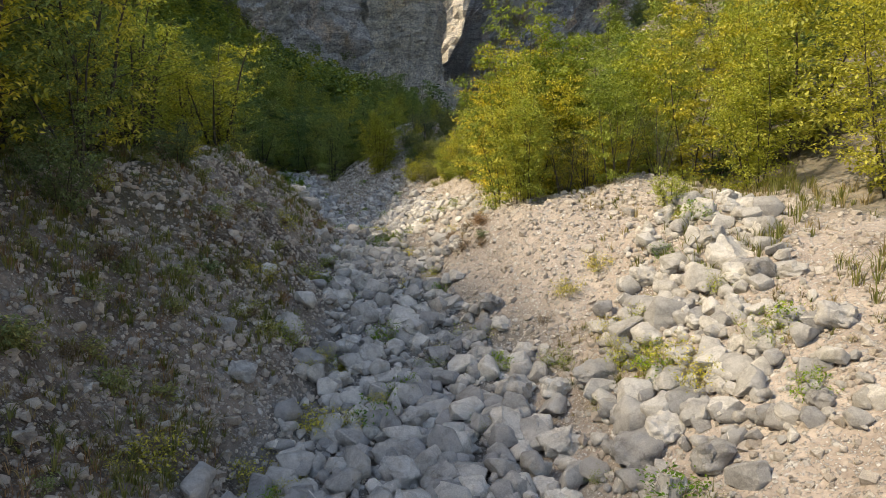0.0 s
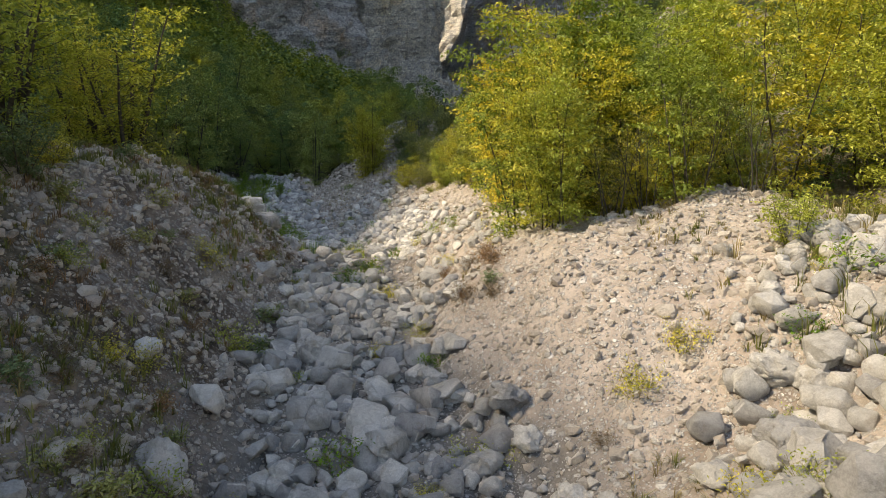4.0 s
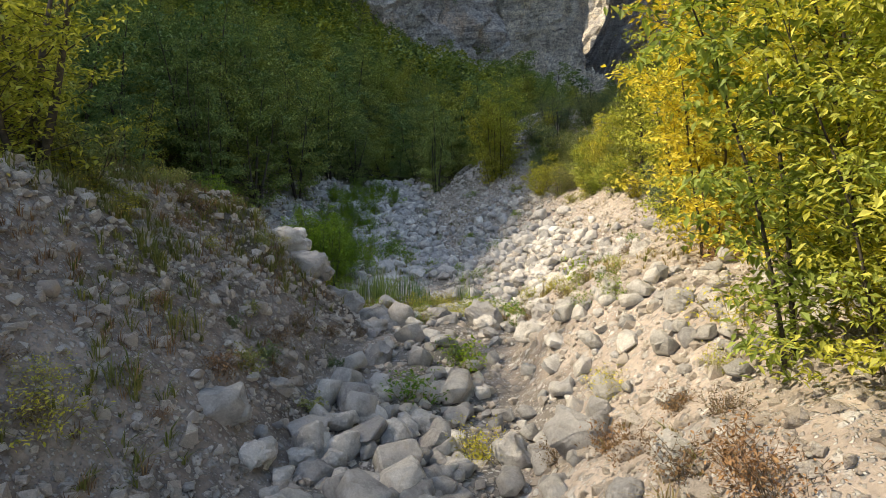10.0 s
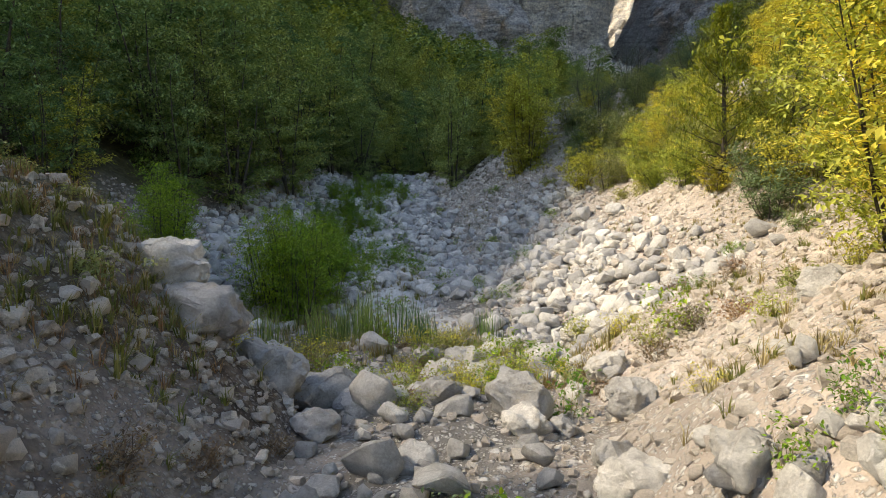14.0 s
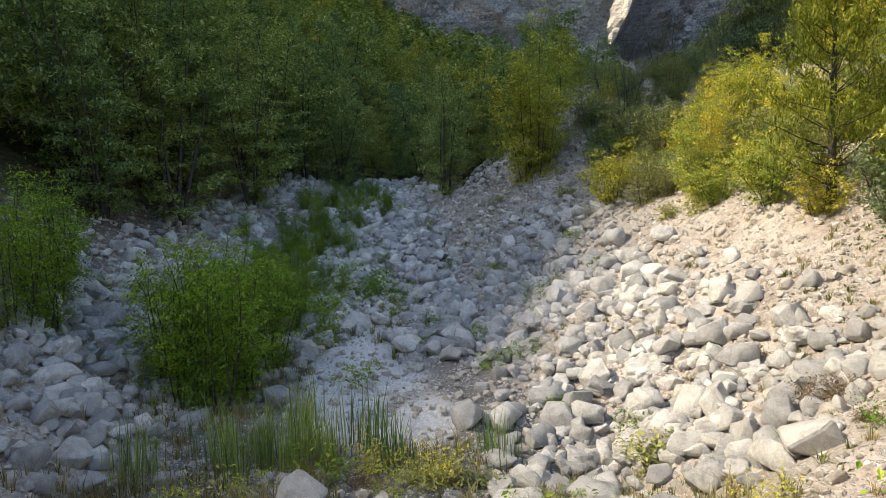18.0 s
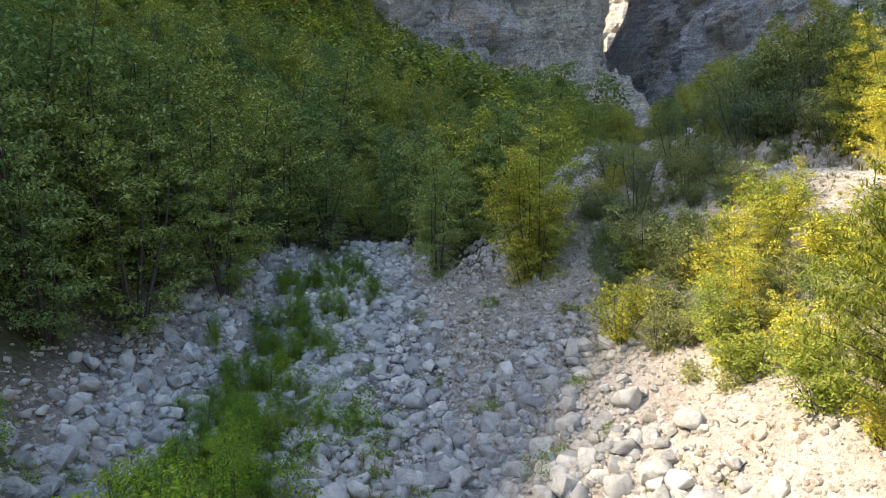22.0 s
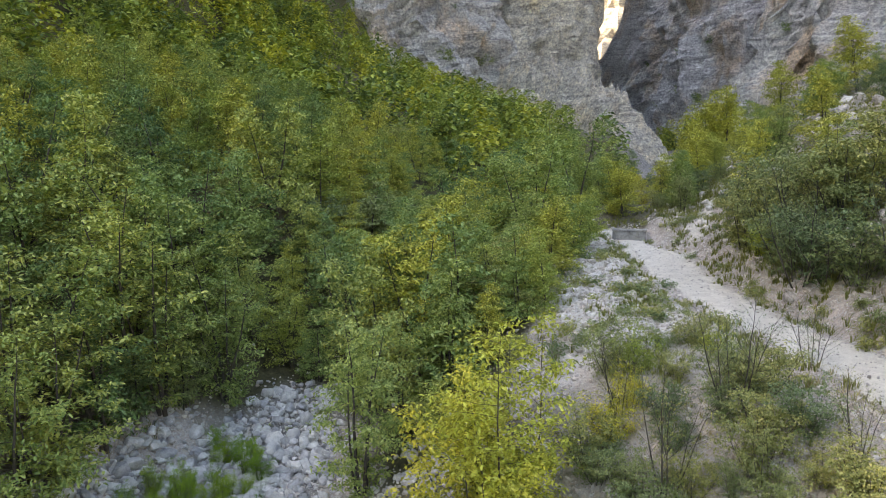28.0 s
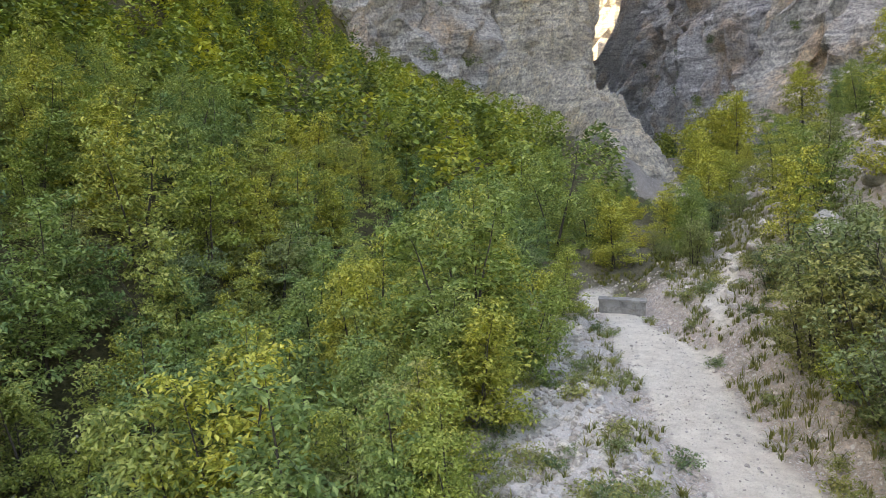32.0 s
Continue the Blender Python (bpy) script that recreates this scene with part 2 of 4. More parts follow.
mat_far = [leaf_material("far_leaf_green", (0.13, 0.19, 0.045), (0.26, 0.34, 0.08), (0.42, 0.47, 0.12), 0.28, False), leaf_material("far_leaf_lime", (0.24, 0.27, 0.045), (0.42, 0.44, 0.075), (0.58, 0.58, 0.12), 0.3, False), leaf_material("far_leaf_dark", (0.07, 0.12, 0.045), (0.14, 0.21, 0.07), (0.23, 0.30, 0.10), 0.25, False)]
mat_bark = bark_material("bark_grey_brown", (0.035, 0.03, 0.026), (0.13, 0.115, 0.095))
mat_straw = leaf_material("dry_grass", (0.17, 0.135, 0.07), (0.33, 0.27, 0.14), (0.5, 0.43, 0.25), 0.3, False)
mat_grass = leaf_material("green_grass", (0.10, 0.12, 0.035), (0.20, 0.22, 0.07), (0.32, 0.31, 0.13), 0.35, False)
mat_russet = leaf_material("dead_russet_stalks", (0.14, 0.085, 0.06), (0.26, 0.16, 0.11), (0.4, 0.27, 0.18), 0.2)
mat_tower = cliff_material("cliff_cream_limestone", (0.88, 0.80, 0.66), (0.58, 0.55, 0.50), (0.82, 0.68, 0.48))
mat_cliff = cliff_material("cliff_grey_limestone", (0.82, 0.80, 0.77), (0.47, 0.465, 0.46), (0.72, 0.57, 0.43))
mat_wall = cliff_material("cliff_blue_grey_limestone", (0.74, 0.74, 0.76), (0.44, 0.445, 0.465), (0.62, 0.50, 0.40))
mat_concrete = rock_material("weathered_concrete", ((0.30, 0.30, 0.295), (0.34, 0.34, 0.33), (0.38, 0.38, 0.37)), 2.0)

# ---- the lie of the land ----
def keyed(*pairs):
    ys, vs = [a for a, _ in pairs], [b for _, b in pairs]
    return lambda y: np.interp(y, ys, vs)


def hashed(ix, iy, seed):
    h = (ix.astype(np.int64) * 374761393 + iy.astype(np.int64) * 668265263 + seed * 974634721) & 0x7FFFFFFF
    h = ((h ^ (h >> 13)) * 1274126177) & 0x7FFFFFFF
    return ((h ^ (h >> 16)) & 0xFFFF) / 65535.0


def grain(x, y, seed=0):
    """Value noise of unit cell, -1 to 1."""
    x, y = np.asarray(x, float), np.asarray(y, float)
    ix, iy = np.floor(x), np.floor(y)
    fx, fy = x - ix, y - iy
    fx, fy = fx * fx * (3 - 2 * fx), fy * fy * (3 - 2 * fy)
    a, b = hashed(ix, iy, seed), hashed(ix + 1, iy, seed)
    c, d = hashed(ix, iy + 1, seed), hashed(ix + 1, iy + 1, seed)
    return 2 * ((a * (1 - fx) + b * fx) * (1 - fy) + (c * (1 - fx) + d * fx) * fy) - 1


def fbm(x, y, size, octaves=4, seed=0, gain=0.5):
    total, amp = 0.0, 1.0
    for k in range(octaves):
        total = total + amp * grain(np.asarray(x) / size * 2 ** k + 7.3 * k, np.asarray(y) / size * 2 ** k - 3.1 * k, seed + k)
        amp *= gain
    return total


def step(a, b, v):
    t = np.clip((np.asarray(v, float) - a) / (b - a), 0, 1)
    return t * t * (3 - 2 * t)


def softmin(a, b, k):
    h = np.clip(0.5 + 0.5 * (b - a) / k, 0, 1)
    return b * (1 - h) + a * h - k * h * (1 - h)


# the stream bed: its middle, level, left and right half widths, by y
bed_x = keyed((-30, .3), (0, 0), (10, -.1), (12.5, -.6), (15, -.95), (18, -1.45), (21, -1.95), (25, -3.4), (28, -4.7), (34, -6.5), (40, -8.4), (47, -10.2), (60, -10.5), (90, -5.5), (126, 9), (230, 10))
bed_z = keyed((-30, -2.2), (0, -.85), (6, -.45), (10, -.25), (12, .15), (14.5, .62), (17, .52), (19, .65), (21, .35), (23.5, -.2), (27, -.55), (31, -.55), (34, -.7), (37, -.25), (40, .55), (42, .75), (47, 1.35), (55, 2.0), (80, 3.2), (126, 4.6), (230, 9), (700, 60))
bed_l = keyed((0, 2.0), (6, 1.8), (12, 1.5), (16, 1.1), (20, 1.2), (22.5, 2.3), (27, 2.9), (34, 2.8), (42, 2.4), (47, 1.2), (126, 1.5))
bed_r = keyed((0, 1.5), (6, 1.4), (10, 1.2), (12, .62), (16, .6), (20, 1.0), (24, 1.7), (27, 2.7), (30, 2.3), (34, 2.0), (42, 1.6), (47, 1.2), (126, 1.5))
left_slope = keyed((0, .85), (12, .95), (16, 1.05), (20, 1.0), (23, .42), (27, .52), (34, .6), (44, .7), (60, .8))
left_top = keyed((-30, 3.0), (4, 2.6), (12, 2.45), (16, 2.7), (20, 2.35), (23, 1.4), (27, 1.7), (34, 2.1), (44, 2.5), (60, 4.5), (126, 8))
right_slope = keyed((0, .6), (10, .62), (13, .95), (17, .95), (20, .7), (27, .55), (31, .55), (36, .62), (44, .62), (60, .6))
right_top = keyed((-30, 2.0), (4, 1.9), (12, 1.8), (16, 1.75), (22, 1.7), (28, 1.75), (32, 2.2), (36, 3.2), (40, 4.05), (44, 4.2), (50, 4.3), (60, 4.45), (80, 4.9), (126, 5.5))
path_x = keyed((30, 6.6), (34, 4.8), (37.5, 3.5), (40.5, 2.75), (42.4, 2.3), (44.5, 1.7), (46.5, 1.2), (49, .75), (51.9, .43), (54, .3), (56, -.15), (57.5, -.55), (59, -1.1), (60.5, -1.2), (62, -.6), (70, 1.5))
# left slope's crest, out of view: heights set to cast the valley's shade
shade_crest_z = keyed((-60, 65.2), (-12.1, 66), (-7.6, 65.8), (-5.9, 64.3), (-5, 63.6), (-2.6, 63.2), (-0.7, 62.8), (4.4, 60.8), (7.8, 60.5), (10.9, 61.6), (13.2, 63.8), (14.6, 67), (16.1, 73), (17.6, 76.5), (20.9, 83), (25.4, 91), (31.9, 107.8), (39.9, 127.8), (95, 140), (120, 178), (230, 178), (262, 60), (300, 60))
right_foot = keyed((-30, 9), (10, 6.5), (20, 5.5), (30, 8), (40, 6), (47, 3.0), (55, 3.0), (60, 2.2), (70, 4), (100, 8.5), (126, 12))


def land(x, y, rough=True):
    """The ground's height."""
    x, y = np.asarray(x, float), np.asarray(y, float)
    c, z0 = bed_x(y), bed_z(y)
    wob = 0.35 * fbm(x, y, 2.3, 3, 11)
    u = x - (c + bed_r(y)) + wob * 0.6
    v = (c - bed_l(y)) - x + wob * 0.6
    z = z0 + 0.06 * (x - c) ** 2 / (1 + (x - c) ** 2)
    rise = softmin(right_slope(y) * np.maximum(u, 0), right_top(y) - z0 + 0.07 * np.maximum(u, 0), 0.5)
    zr = z0 + np.maximum(rise, 0)
    f = np.maximum(x - right_foot(y), 0)
    zr = zr + softmin(0.5 * f, 0.22 * f + 9, 3) + 0.25 * np.maximum(f - 25, 0)
    lt = left_top(y)
    rise = softmin(left_slope(y) * np.maximum(v, 0), lt - z0 + 0.12 * np.maximum(v, 0), 0.45)
    zl = z0 + np.maximum(rise, 0)
    foot = np.interp(y, [-30, 10, 20, 25, 40, 126], [-9, -8, -10, -11.5, -13.5, -6])
    g = np.maximum(foot - x, 0)
    span = np.maximum(foot + 60, 20)
    climb = np.minimum(g / span, 1)
    zl = zl + (shade_crest_z(y) - lt) * (0.13 * climb * np.minimum(shade_crest_z(y), 80) / shade_crest_z(y) + 0.1 * climb ** 4 + 0.77 * climb ** 8) - 0.5 * np.maximum(g - span, 0)
    z = np.where(u > 0, zr, np.where(v > 0, zl, z))
    # a spoil heap behind the gully, and the gully's dip
    z = z + .5 * np.exp(-((x - 4.0) / 1.3) ** 2 - ((y - 14.2) / 1.4) ** 2) - .25 * np.exp(-((x - 2.8) / .8) ** 2 - ((y - 11.4) / 1.3) ** 2)
    # scree below the rock tower
    along = np.clip((y - 121) / 60, 0, 1)
    z = z + 9 * along ** .8 * (1 - step(.2, 1, np.abs(x - (6 - 17 * along)) / (4 + 14 * along))) * (1 - step(190, 240, y))
    # the path: a bench cut into the slope
    on = (1 - step(0.9, 2.0, np.abs(x - path_x(y)))) * step(30, 36, y) * (1 - step(61, 64, y))
    bench = np.interp(y, [30, 36, 41, 60, 70], [4.3, 4.35, 4.4, 4.45, 4.6])
    z = z * (1 - on) + bench * on
    if rough:
        near = step(0.0, 0.6, np.minimum(np.abs(x - path_x(y)) - 0.3, 1)) * np.where((y > 34) & (y < 64), 1, 0) + np.where((y > 34) & (y < 64), 0, 1)
        z = z + (0.10 * fbm(x, y, 1.7, 4, 3) + 0.075 * fbm(x, y, 0.5, 3, 5)) * (0.15 + 0.85 * near)
        far = step(14, 40, np.abs(x)) * (1 - step(-42, -52, x)) + step(70, 120, y) * (1 - step(-42, -52, x))
        z = z + far * 1.3 * fbm(x, y, 14, 4, 9)
    return z


def ground_at(x, y):
    return float(land(x, y))


def runs(a, b, fine, lo, hi, grow=1.16):
    """Lines of a grid: even between a and b, ever wider out to lo and hi."""
    mid = list(np.arange(a, b + fine / 2, fine))
    up, d, v = [], fine, mid[-1]
    while v < hi:
        d *= grow
        v += d
        up.append(v)
    down, d, v = [], fine, mid[0]
    while v > lo:
        d *= grow
        v -= d
        down.append(v)
    return np.array(down[::-1] + mid + up)


def mesh_of(name, verts, faces, material, smooth=True):
    me = bpy.data.meshes.new(name)
    me.from_pydata([tuple(v) for v in verts] if isinstance(verts, list) else verts.tolist(), [], faces if isinstance(faces, list) else faces.tolist())
    me.materials.append(material)
    if smooth:
        me.polygons.foreach_set("use_smooth", [True] * len(me.polygons))
    me.update()
    return me


def grid_faces(nx, ny):
    i = np.arange((nx - 1) * (ny - 1))
    a = (i // (nx - 1)) * nx + i % (nx - 1)
    return np.stack([a, a + 1, a + nx + 1, a + nx], 1)


gx, gy = runs(-13, 6.5, 0.13, -300, 300), runs(4, 66, 0.14, -90, 700)
GX, GY = np.meshgrid(gx, gy)
GZ = land(GX, GY)
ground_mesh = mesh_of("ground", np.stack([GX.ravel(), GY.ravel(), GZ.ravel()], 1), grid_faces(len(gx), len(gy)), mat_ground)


def soil(name, values):
    a = ground_mesh.attributes.new(name, "FLOAT", "POINT")
    a.data.foreach_set("value", np.clip(values, 0, 1).ravel().astype(np.float32))


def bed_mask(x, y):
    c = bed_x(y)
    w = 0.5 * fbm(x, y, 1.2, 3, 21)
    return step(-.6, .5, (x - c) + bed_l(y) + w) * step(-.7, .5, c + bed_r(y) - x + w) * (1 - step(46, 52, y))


def path_mask(x, y):
    w = 0.16 * fbm(x, y, .7, 3, 31)
    half = np.interp(y, [36, 44, 49, 52, 54.2, 55.6, 58.5, 61], [.62, .66, .7, .85, 1.15, .6, .42, .35])
    main = (1 - step(-.1, .12, np.abs(x - path_x(y)) - half + w)) * step(30, 33, y) * (1 - step(60.2, 61.5, y))
    side = (1 - step(-.1, .15, np.abs(x - np.interp(y, [53, 54.5, 56.4, 58.5, 60.5, 62.5], [1.0, 1.7, 1.75, 2.6, 3.1, 3.0])) - .17 + w)) * step(54, 55, y) * (1 - step(61.5, 63, y))
    return np.maximum(main, side)


def wood_mask(x, y):
    w = 1.6 * fbm(x, y, 2.5, 4, 41)
    left = step(0, 2.5, (bed_x(y) - bed_l(y) - np.interp(y, [0, 10, 20, 24, 30, 60], [2.0, 1.9, 2.3, 3.4, 3.0, 1.0])) - x + w)
    right = step(0, 3, x - np.interp(y, [0, 12, 20, 34, 38, 44, 48, 52, 56, 60, 70], [8, 5.2, 2.9, 2.2, 4.6, 3.2, 2.3, 1.9, 2.6, 3.0, 4.0]) + w) * (.75 - .4 * step(50, 58, y))
    scree = np.clip((y - 119) / 60, 0, 1)
    far = step(60, 75, y + 3 * w) * np.where(x > 2.5, .5, 1) * (1 - step(115, 122, y) * (1 - step(.7, 1.0, np.abs(x - (6 - 17 * scree)) / (4 + 14 * scree))))
    mid = step(38, 42, y) * step(bed_x(y) + bed_r(y) + .4, bed_x(y) + bed_r(y) + 1.5, x) * (1 - step(-3.6, -1.8, x + w * .6))
    rocky = step(115, 122, y) * (1 - step(.75, 1.0, np.abs(x - (6 - 17 * scree)) / (4 + 14 * scree)))
    deep = step(45.5, 48, y + w) * (1 - step(-4.2, -2.8, x + .5 * w))
    behind = step(58.6, 60, y + .3 * w) * np.where(x > 1.5, .4, .8)
    return np.maximum(np.maximum(np.maximum(left, deep), np.maximum(right, behind)), np.maximum(far, mid)) * (1 - path_mask(x, y)) * (1 - rocky)


def silt_mask(x, y):
    w = .5 * fbm(x, y, .8, 3, 51)
    pool = 1 - step(.75, 1.1, np.minimum(np.hypot((x + 5.05 + .3 * (y - 28.5) * .7) / 1.0, (y - 28.5) / 2.5), np.hypot((x + 3.75) / .6, (y - 27.1) / .9)) + w * .6)
    scarp = step(40, 43, y) * (1 - step(57, 60, y)) * step(-3.6, -2.6, x + w) * (1 - step(-.9, .2, x - path_x(y) + 1.2 + w)) * .5
    return np.maximum(pool, scarp)


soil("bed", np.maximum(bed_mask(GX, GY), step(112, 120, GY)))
soil("path", path_mask(GX, GY))
soil("wood", wood_mask(GX, GY))
soil("silt", silt_mask(GX, GY))
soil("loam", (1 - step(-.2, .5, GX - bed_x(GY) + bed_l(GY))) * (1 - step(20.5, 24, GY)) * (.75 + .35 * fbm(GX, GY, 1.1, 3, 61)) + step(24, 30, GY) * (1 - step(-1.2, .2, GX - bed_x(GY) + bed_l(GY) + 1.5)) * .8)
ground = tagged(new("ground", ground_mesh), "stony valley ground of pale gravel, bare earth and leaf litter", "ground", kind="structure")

# ---- the gorge ----
def cliff(name, line, foot, height, material, label, seed, lean=0.15, rugged=3.0, cell=1.3, back=25.0, share=None):
    """A rock wall along a line of plan points (left to right as seen from the valley): ribs, ledges and cracks, and a top that runs back."""
    pts = [Vector((*p, 0)) for p in line]
    xs = [0.0]
    for a, b in zip(pts, pts[1:]):
        xs.append(xs[-1] + (b - a).length)
    n, k = int(xs[-1] / cell) + 2, int(height / cell) + 2
    s = np.linspace(0, xs[-1], n)
    px, py = np.interp(s, xs, [p.x for p in pts]), np.interp(s, xs, [p.y for p in pts])
    tx, ty = np.gradient(px), np.gradient(py)
    ln = np.hypot(tx, ty)
    nx, ny = -ty / ln, tx / ln               # away from the valley
    h = np.linspace(0, height, k)
    S, Hh = np.meshgrid(s, h)
    ribs = np.abs(fbm(S, Hh * 0.25, 9, 5, seed, 0.55))
    ledge = fbm(S * 0.35, Hh, 6, 4, seed + 20)
    ledge = np.round(ledge * 3) / 3 * 0.6 + ledge * 0.4
    depth = lean * Hh + rugged * (0.9 - 1.3 * ribs) + 0.55 * rugged * ledge + 0.4 * rugged * fbm(S, Hh, 2.6, 4, seed + 40, .65)
    X, Y, Z = px[None, :] + nx[None, :] * depth, py[None, :] + ny[None, :] * depth, foot - 3 + Hh + 0.6 * fbm(S, Hh, 4, 2, seed + 60)
    if share:                                # the height along the wall, as a share of the whole
        Z = foot - 3 + (Z - foot + 3) * np.interp(s, xs, share)[None, :]
    X = np.vstack([X, X[-1] + nx * back]); Y = np.vstack([Y, Y[-1] + ny * back]); Z = np.vstack([Z, Z[-1] + 2])
    me = mesh_of(name, np.stack([X.ravel(), Y.ravel(), Z.ravel()], 1), grid_faces(n, k + 1), material, False)
    return tagged(new(name, me), label, "cliff", kind="structure")


cliff_tower = cliff("cliff_tower", [(-38, 225), (-27, 192), (-20, 180), (-8, 177), (-1.5, 182), (.8, 196), (-2, 250)], 12, 60, mat_tower, "cream limestone rock tower beside the narrow gorge slit", 3, .03, 1.7, .8)
# the unseen upper part of cliff_left is added height that keeps sun off cliff_right
cliff_left = cliff("cliff_left", [(-150, 120), (-90, 128), (-60, 140), (-40, 152), (-26, 164), (-18, 180)], 14, 140, mat_cliff, "grey limestone cliff with ochre stains above the wooded slope", 13, .12, 3.4, 1.1)
cliff("cliff_behind", [(-60, 340), (10, 320), (60, 330)], 10, 120, mat_tower, "pale limestone cliff behind the gorge slit", 23, .1, 4.0, 3.0)
cliff_gorge = cliff("cliff_gorge", [(-12, 250), (-1, 246), (4, 243), (9, 240), (13, 215), (16, 196), (24, 186), (40, 180)], 4, 74, mat_wall, "blue-grey limestone gorge wall in shade", 33, .08, 2.6, 1.1, share=(.42, .44, .60, .85, 1, 1, 1, 1))
cliff_right = cliff("cliff_right", [(24, 190), (17, 160), (16, 146), (19, 136), (27, 127), (40, 118), (64, 108), (120, 96)], 6, 84, mat_cliff, "rough pale grey rock slope with scattered scrub", 43, .42, 3.0, 1.1)


def scree():
    """The rubble buttress that runs from the tower's foot to the gorge mouth."""
    sx, sy = np.arange(-34, 20, .6), np.arange(116, 186, .6)
    X, Y = np.meshgrid(sx, sy)
    a = np.clip((Y - 121) / 60, 0, 1)
    off = np.abs(X - (6 - 17 * a)) / (4 + 14 * a)
    ribs = np.abs(fbm(X + .5 * Y, Y * .4, 5, 5, 81, .6))
    Z = land(X, Y, False) + (1.6 + 4 * a) * (1.25 - 1.3 * ribs) * (1 - step(.6, 1.15, off)) - 3.0 * step(.8, 1.2, off) + 1.1 * fbm(X, Y, 2.6, 4, 83, .65) - 2.5 * (1 - step(0, .04, a))
    me = mesh_of("scree", np.stack([X.ravel(), Y.ravel(), Z.ravel()], 1), grid_faces(len(sx), len(sy)), mat_tower, False)
    return tagged(new("scree", me), "pale limestone rubble buttress below the rock tower", "scree", kind="structure")


scree()

# ---- plants ----
def tube(verts, faces, pts, r0, r1, sides=5):
    """A tapered stem through pts, added to verts and faces."""
    base = len(verts)
    n = len(pts)
    for i, p in enumerate(pts):
        d = (pts[min(i + 1, n - 1)] - pts[max(i - 1, 0)]).normalized()
        a = d.orthogonal().normalized()
        b = d.cross(a)
        r = r0 + (r1 - r0) * i / (n - 1)
        for k in range(sides):
            t = 2 * math.pi * k / sides
            verts.append(p + (a * math.cos(t) + b * math.sin(t)) * r)
    for i in range(n - 1):
        for k in range(sides):
            k2 = (k + 1) % sides
            faces.append((base + i * sides + k, base + i * sides + k2, base + (i + 1) * sides + k2, base + (i + 1) * sides + k))
    verts.append(pts[-1] + (pts[-1] - pts[-2]) * 0.2)
    for k in range(sides):
        faces.append((base + (n - 1) * sides + k, base + (n - 1) * sides + (k + 1) % sides, len(verts) - 1))


def leaves(rng, places, size, droop=0.35, wide=0.5):
    """Folded leaf blades of four corners at the places; numpy vertices and faces."""
    n = len(places)
    a = rng.uniform(0, 2 * np.pi, n)
    tilt = rng.normal(-droop, 0.42, n)
    along = np.stack([np.cos(a) * np.cos(tilt), np.sin(a) * np.cos(tilt), np.sin(tilt)], 1)
    side = np.stack([-np.sin(a), np.cos(a), rng.normal(0, 0.34, n)], 1)
    side /= np.linalg.norm(side, axis=1)[:, None]
    up = np.cross(along, side)
    s = size * rng.uniform(0.6, 1.3, n)[:, None]
    p = np.asarray(places)
    v = np.stack([p, p + along * s * .45 + side * s * wide * .5 + up * s * .12, p + along * s, p + along * s * .45 - side * s * wide * .5 + up * s * .12], 1).reshape(-1, 3)
    i = np.arange(n)[:, None] * 4
    return v, np.concatenate([i, i + 1, i + 2, i + 3], 1)


def bent(rng, start, way, length, n=6, bend=0.12, lift=0.0):
    pts, d = [start.copy()], way.normalized()
    for _ in range(n):
        d = (d + Vector(rng.normal(0, bend, 3)) + Vector((0, 0, lift))).normalized()
        pts.append(pts[-1] + d * length / n)
    return pts


def broadleaf(seed, height, stems=3, spread=0.35, reach=0.28, twigs=24, per_twig=40, leaf=0.085, low=0.15, ascend=0.9, scatter=0.12, start=0.2, stout=1.0, rank=6, cone=False):
    """A slender young tree: stems that fan out, ascending twigs, leaves in sprays along them. Returns trunk, branch and crown geometry."""
    rng = np.random.default_rng(seed)
    tv, tf, bv, bf, spots = [], [], [], [], []
    for k in range(stems):
        a = 2 * math.pi * (k + rng.uniform(-.3, .3)) / stems
        lean = spread * rng.uniform(0.4, 1.0) if stems > 1 else spread * .2
        h = height * (1.0 if k == 0 else rng.uniform(0.65, 0.95))
        foot = min(.03 * stems, .05 * height + .02)
        pts = bent(rng, Vector((foot * math.cos(a), foot * math.sin(a), -0.15)), Vector((lean * math.cos(a), lean * math.sin(a), 1)), h, 9, 0.06, 0.03)
        tube(tv, tf, pts, (0.011 * h + .008) * stout, 0.004 * stout, rank)
        for j in range(twigs):
            f = low + (1 - low) * (j + rng.uniform(0, 1)) / twigs
            q = f * 9
            i = min(int(q), 8)
            p = pts[i].lerp(pts[i + 1], q - i)
            b = rng.uniform(0, 2 * math.pi)
            env = math.sin(math.pi * min(max((f - low) / (1 - low), 0.0) * 0.82 + 0.16, 1)) ** 0.7
            if cone:                                 # longest limbs low down, a pointed top
                env = .1 + .95 * (1 - f) ** .75
            length = height * reach * env * rng.uniform(0.55, 1.2) + .12
            way = Vector((math.cos(b), math.sin(b), ascend * rng.uniform(.5, 1.3)))
            tw = bent(rng, p, way, length, 3, 0.16, 0.02)
            tube(bv, bf, tw, (0.006 + .002 * length) * stout, 0.0015, 3)
            m = max(4, int(per_twig * (0.5 + length / (height * reach + .12))))
            arr = np.array([list(w) for w in tw])
            sprays = max(2, int(round(length / (2.3 * scatter))))
            for q in range(sprays):                  # flat sprays of leaves, with gaps between them
                t = 3 * (start + (1.04 - start) * (q + rng.uniform(.2, .8)) / sprays)
                i = min(int(t), 2)
                c = arr[i] + (arr[i + 1] - arr[i]) * (t - i) + rng.normal(0, scatter * .35, 3)
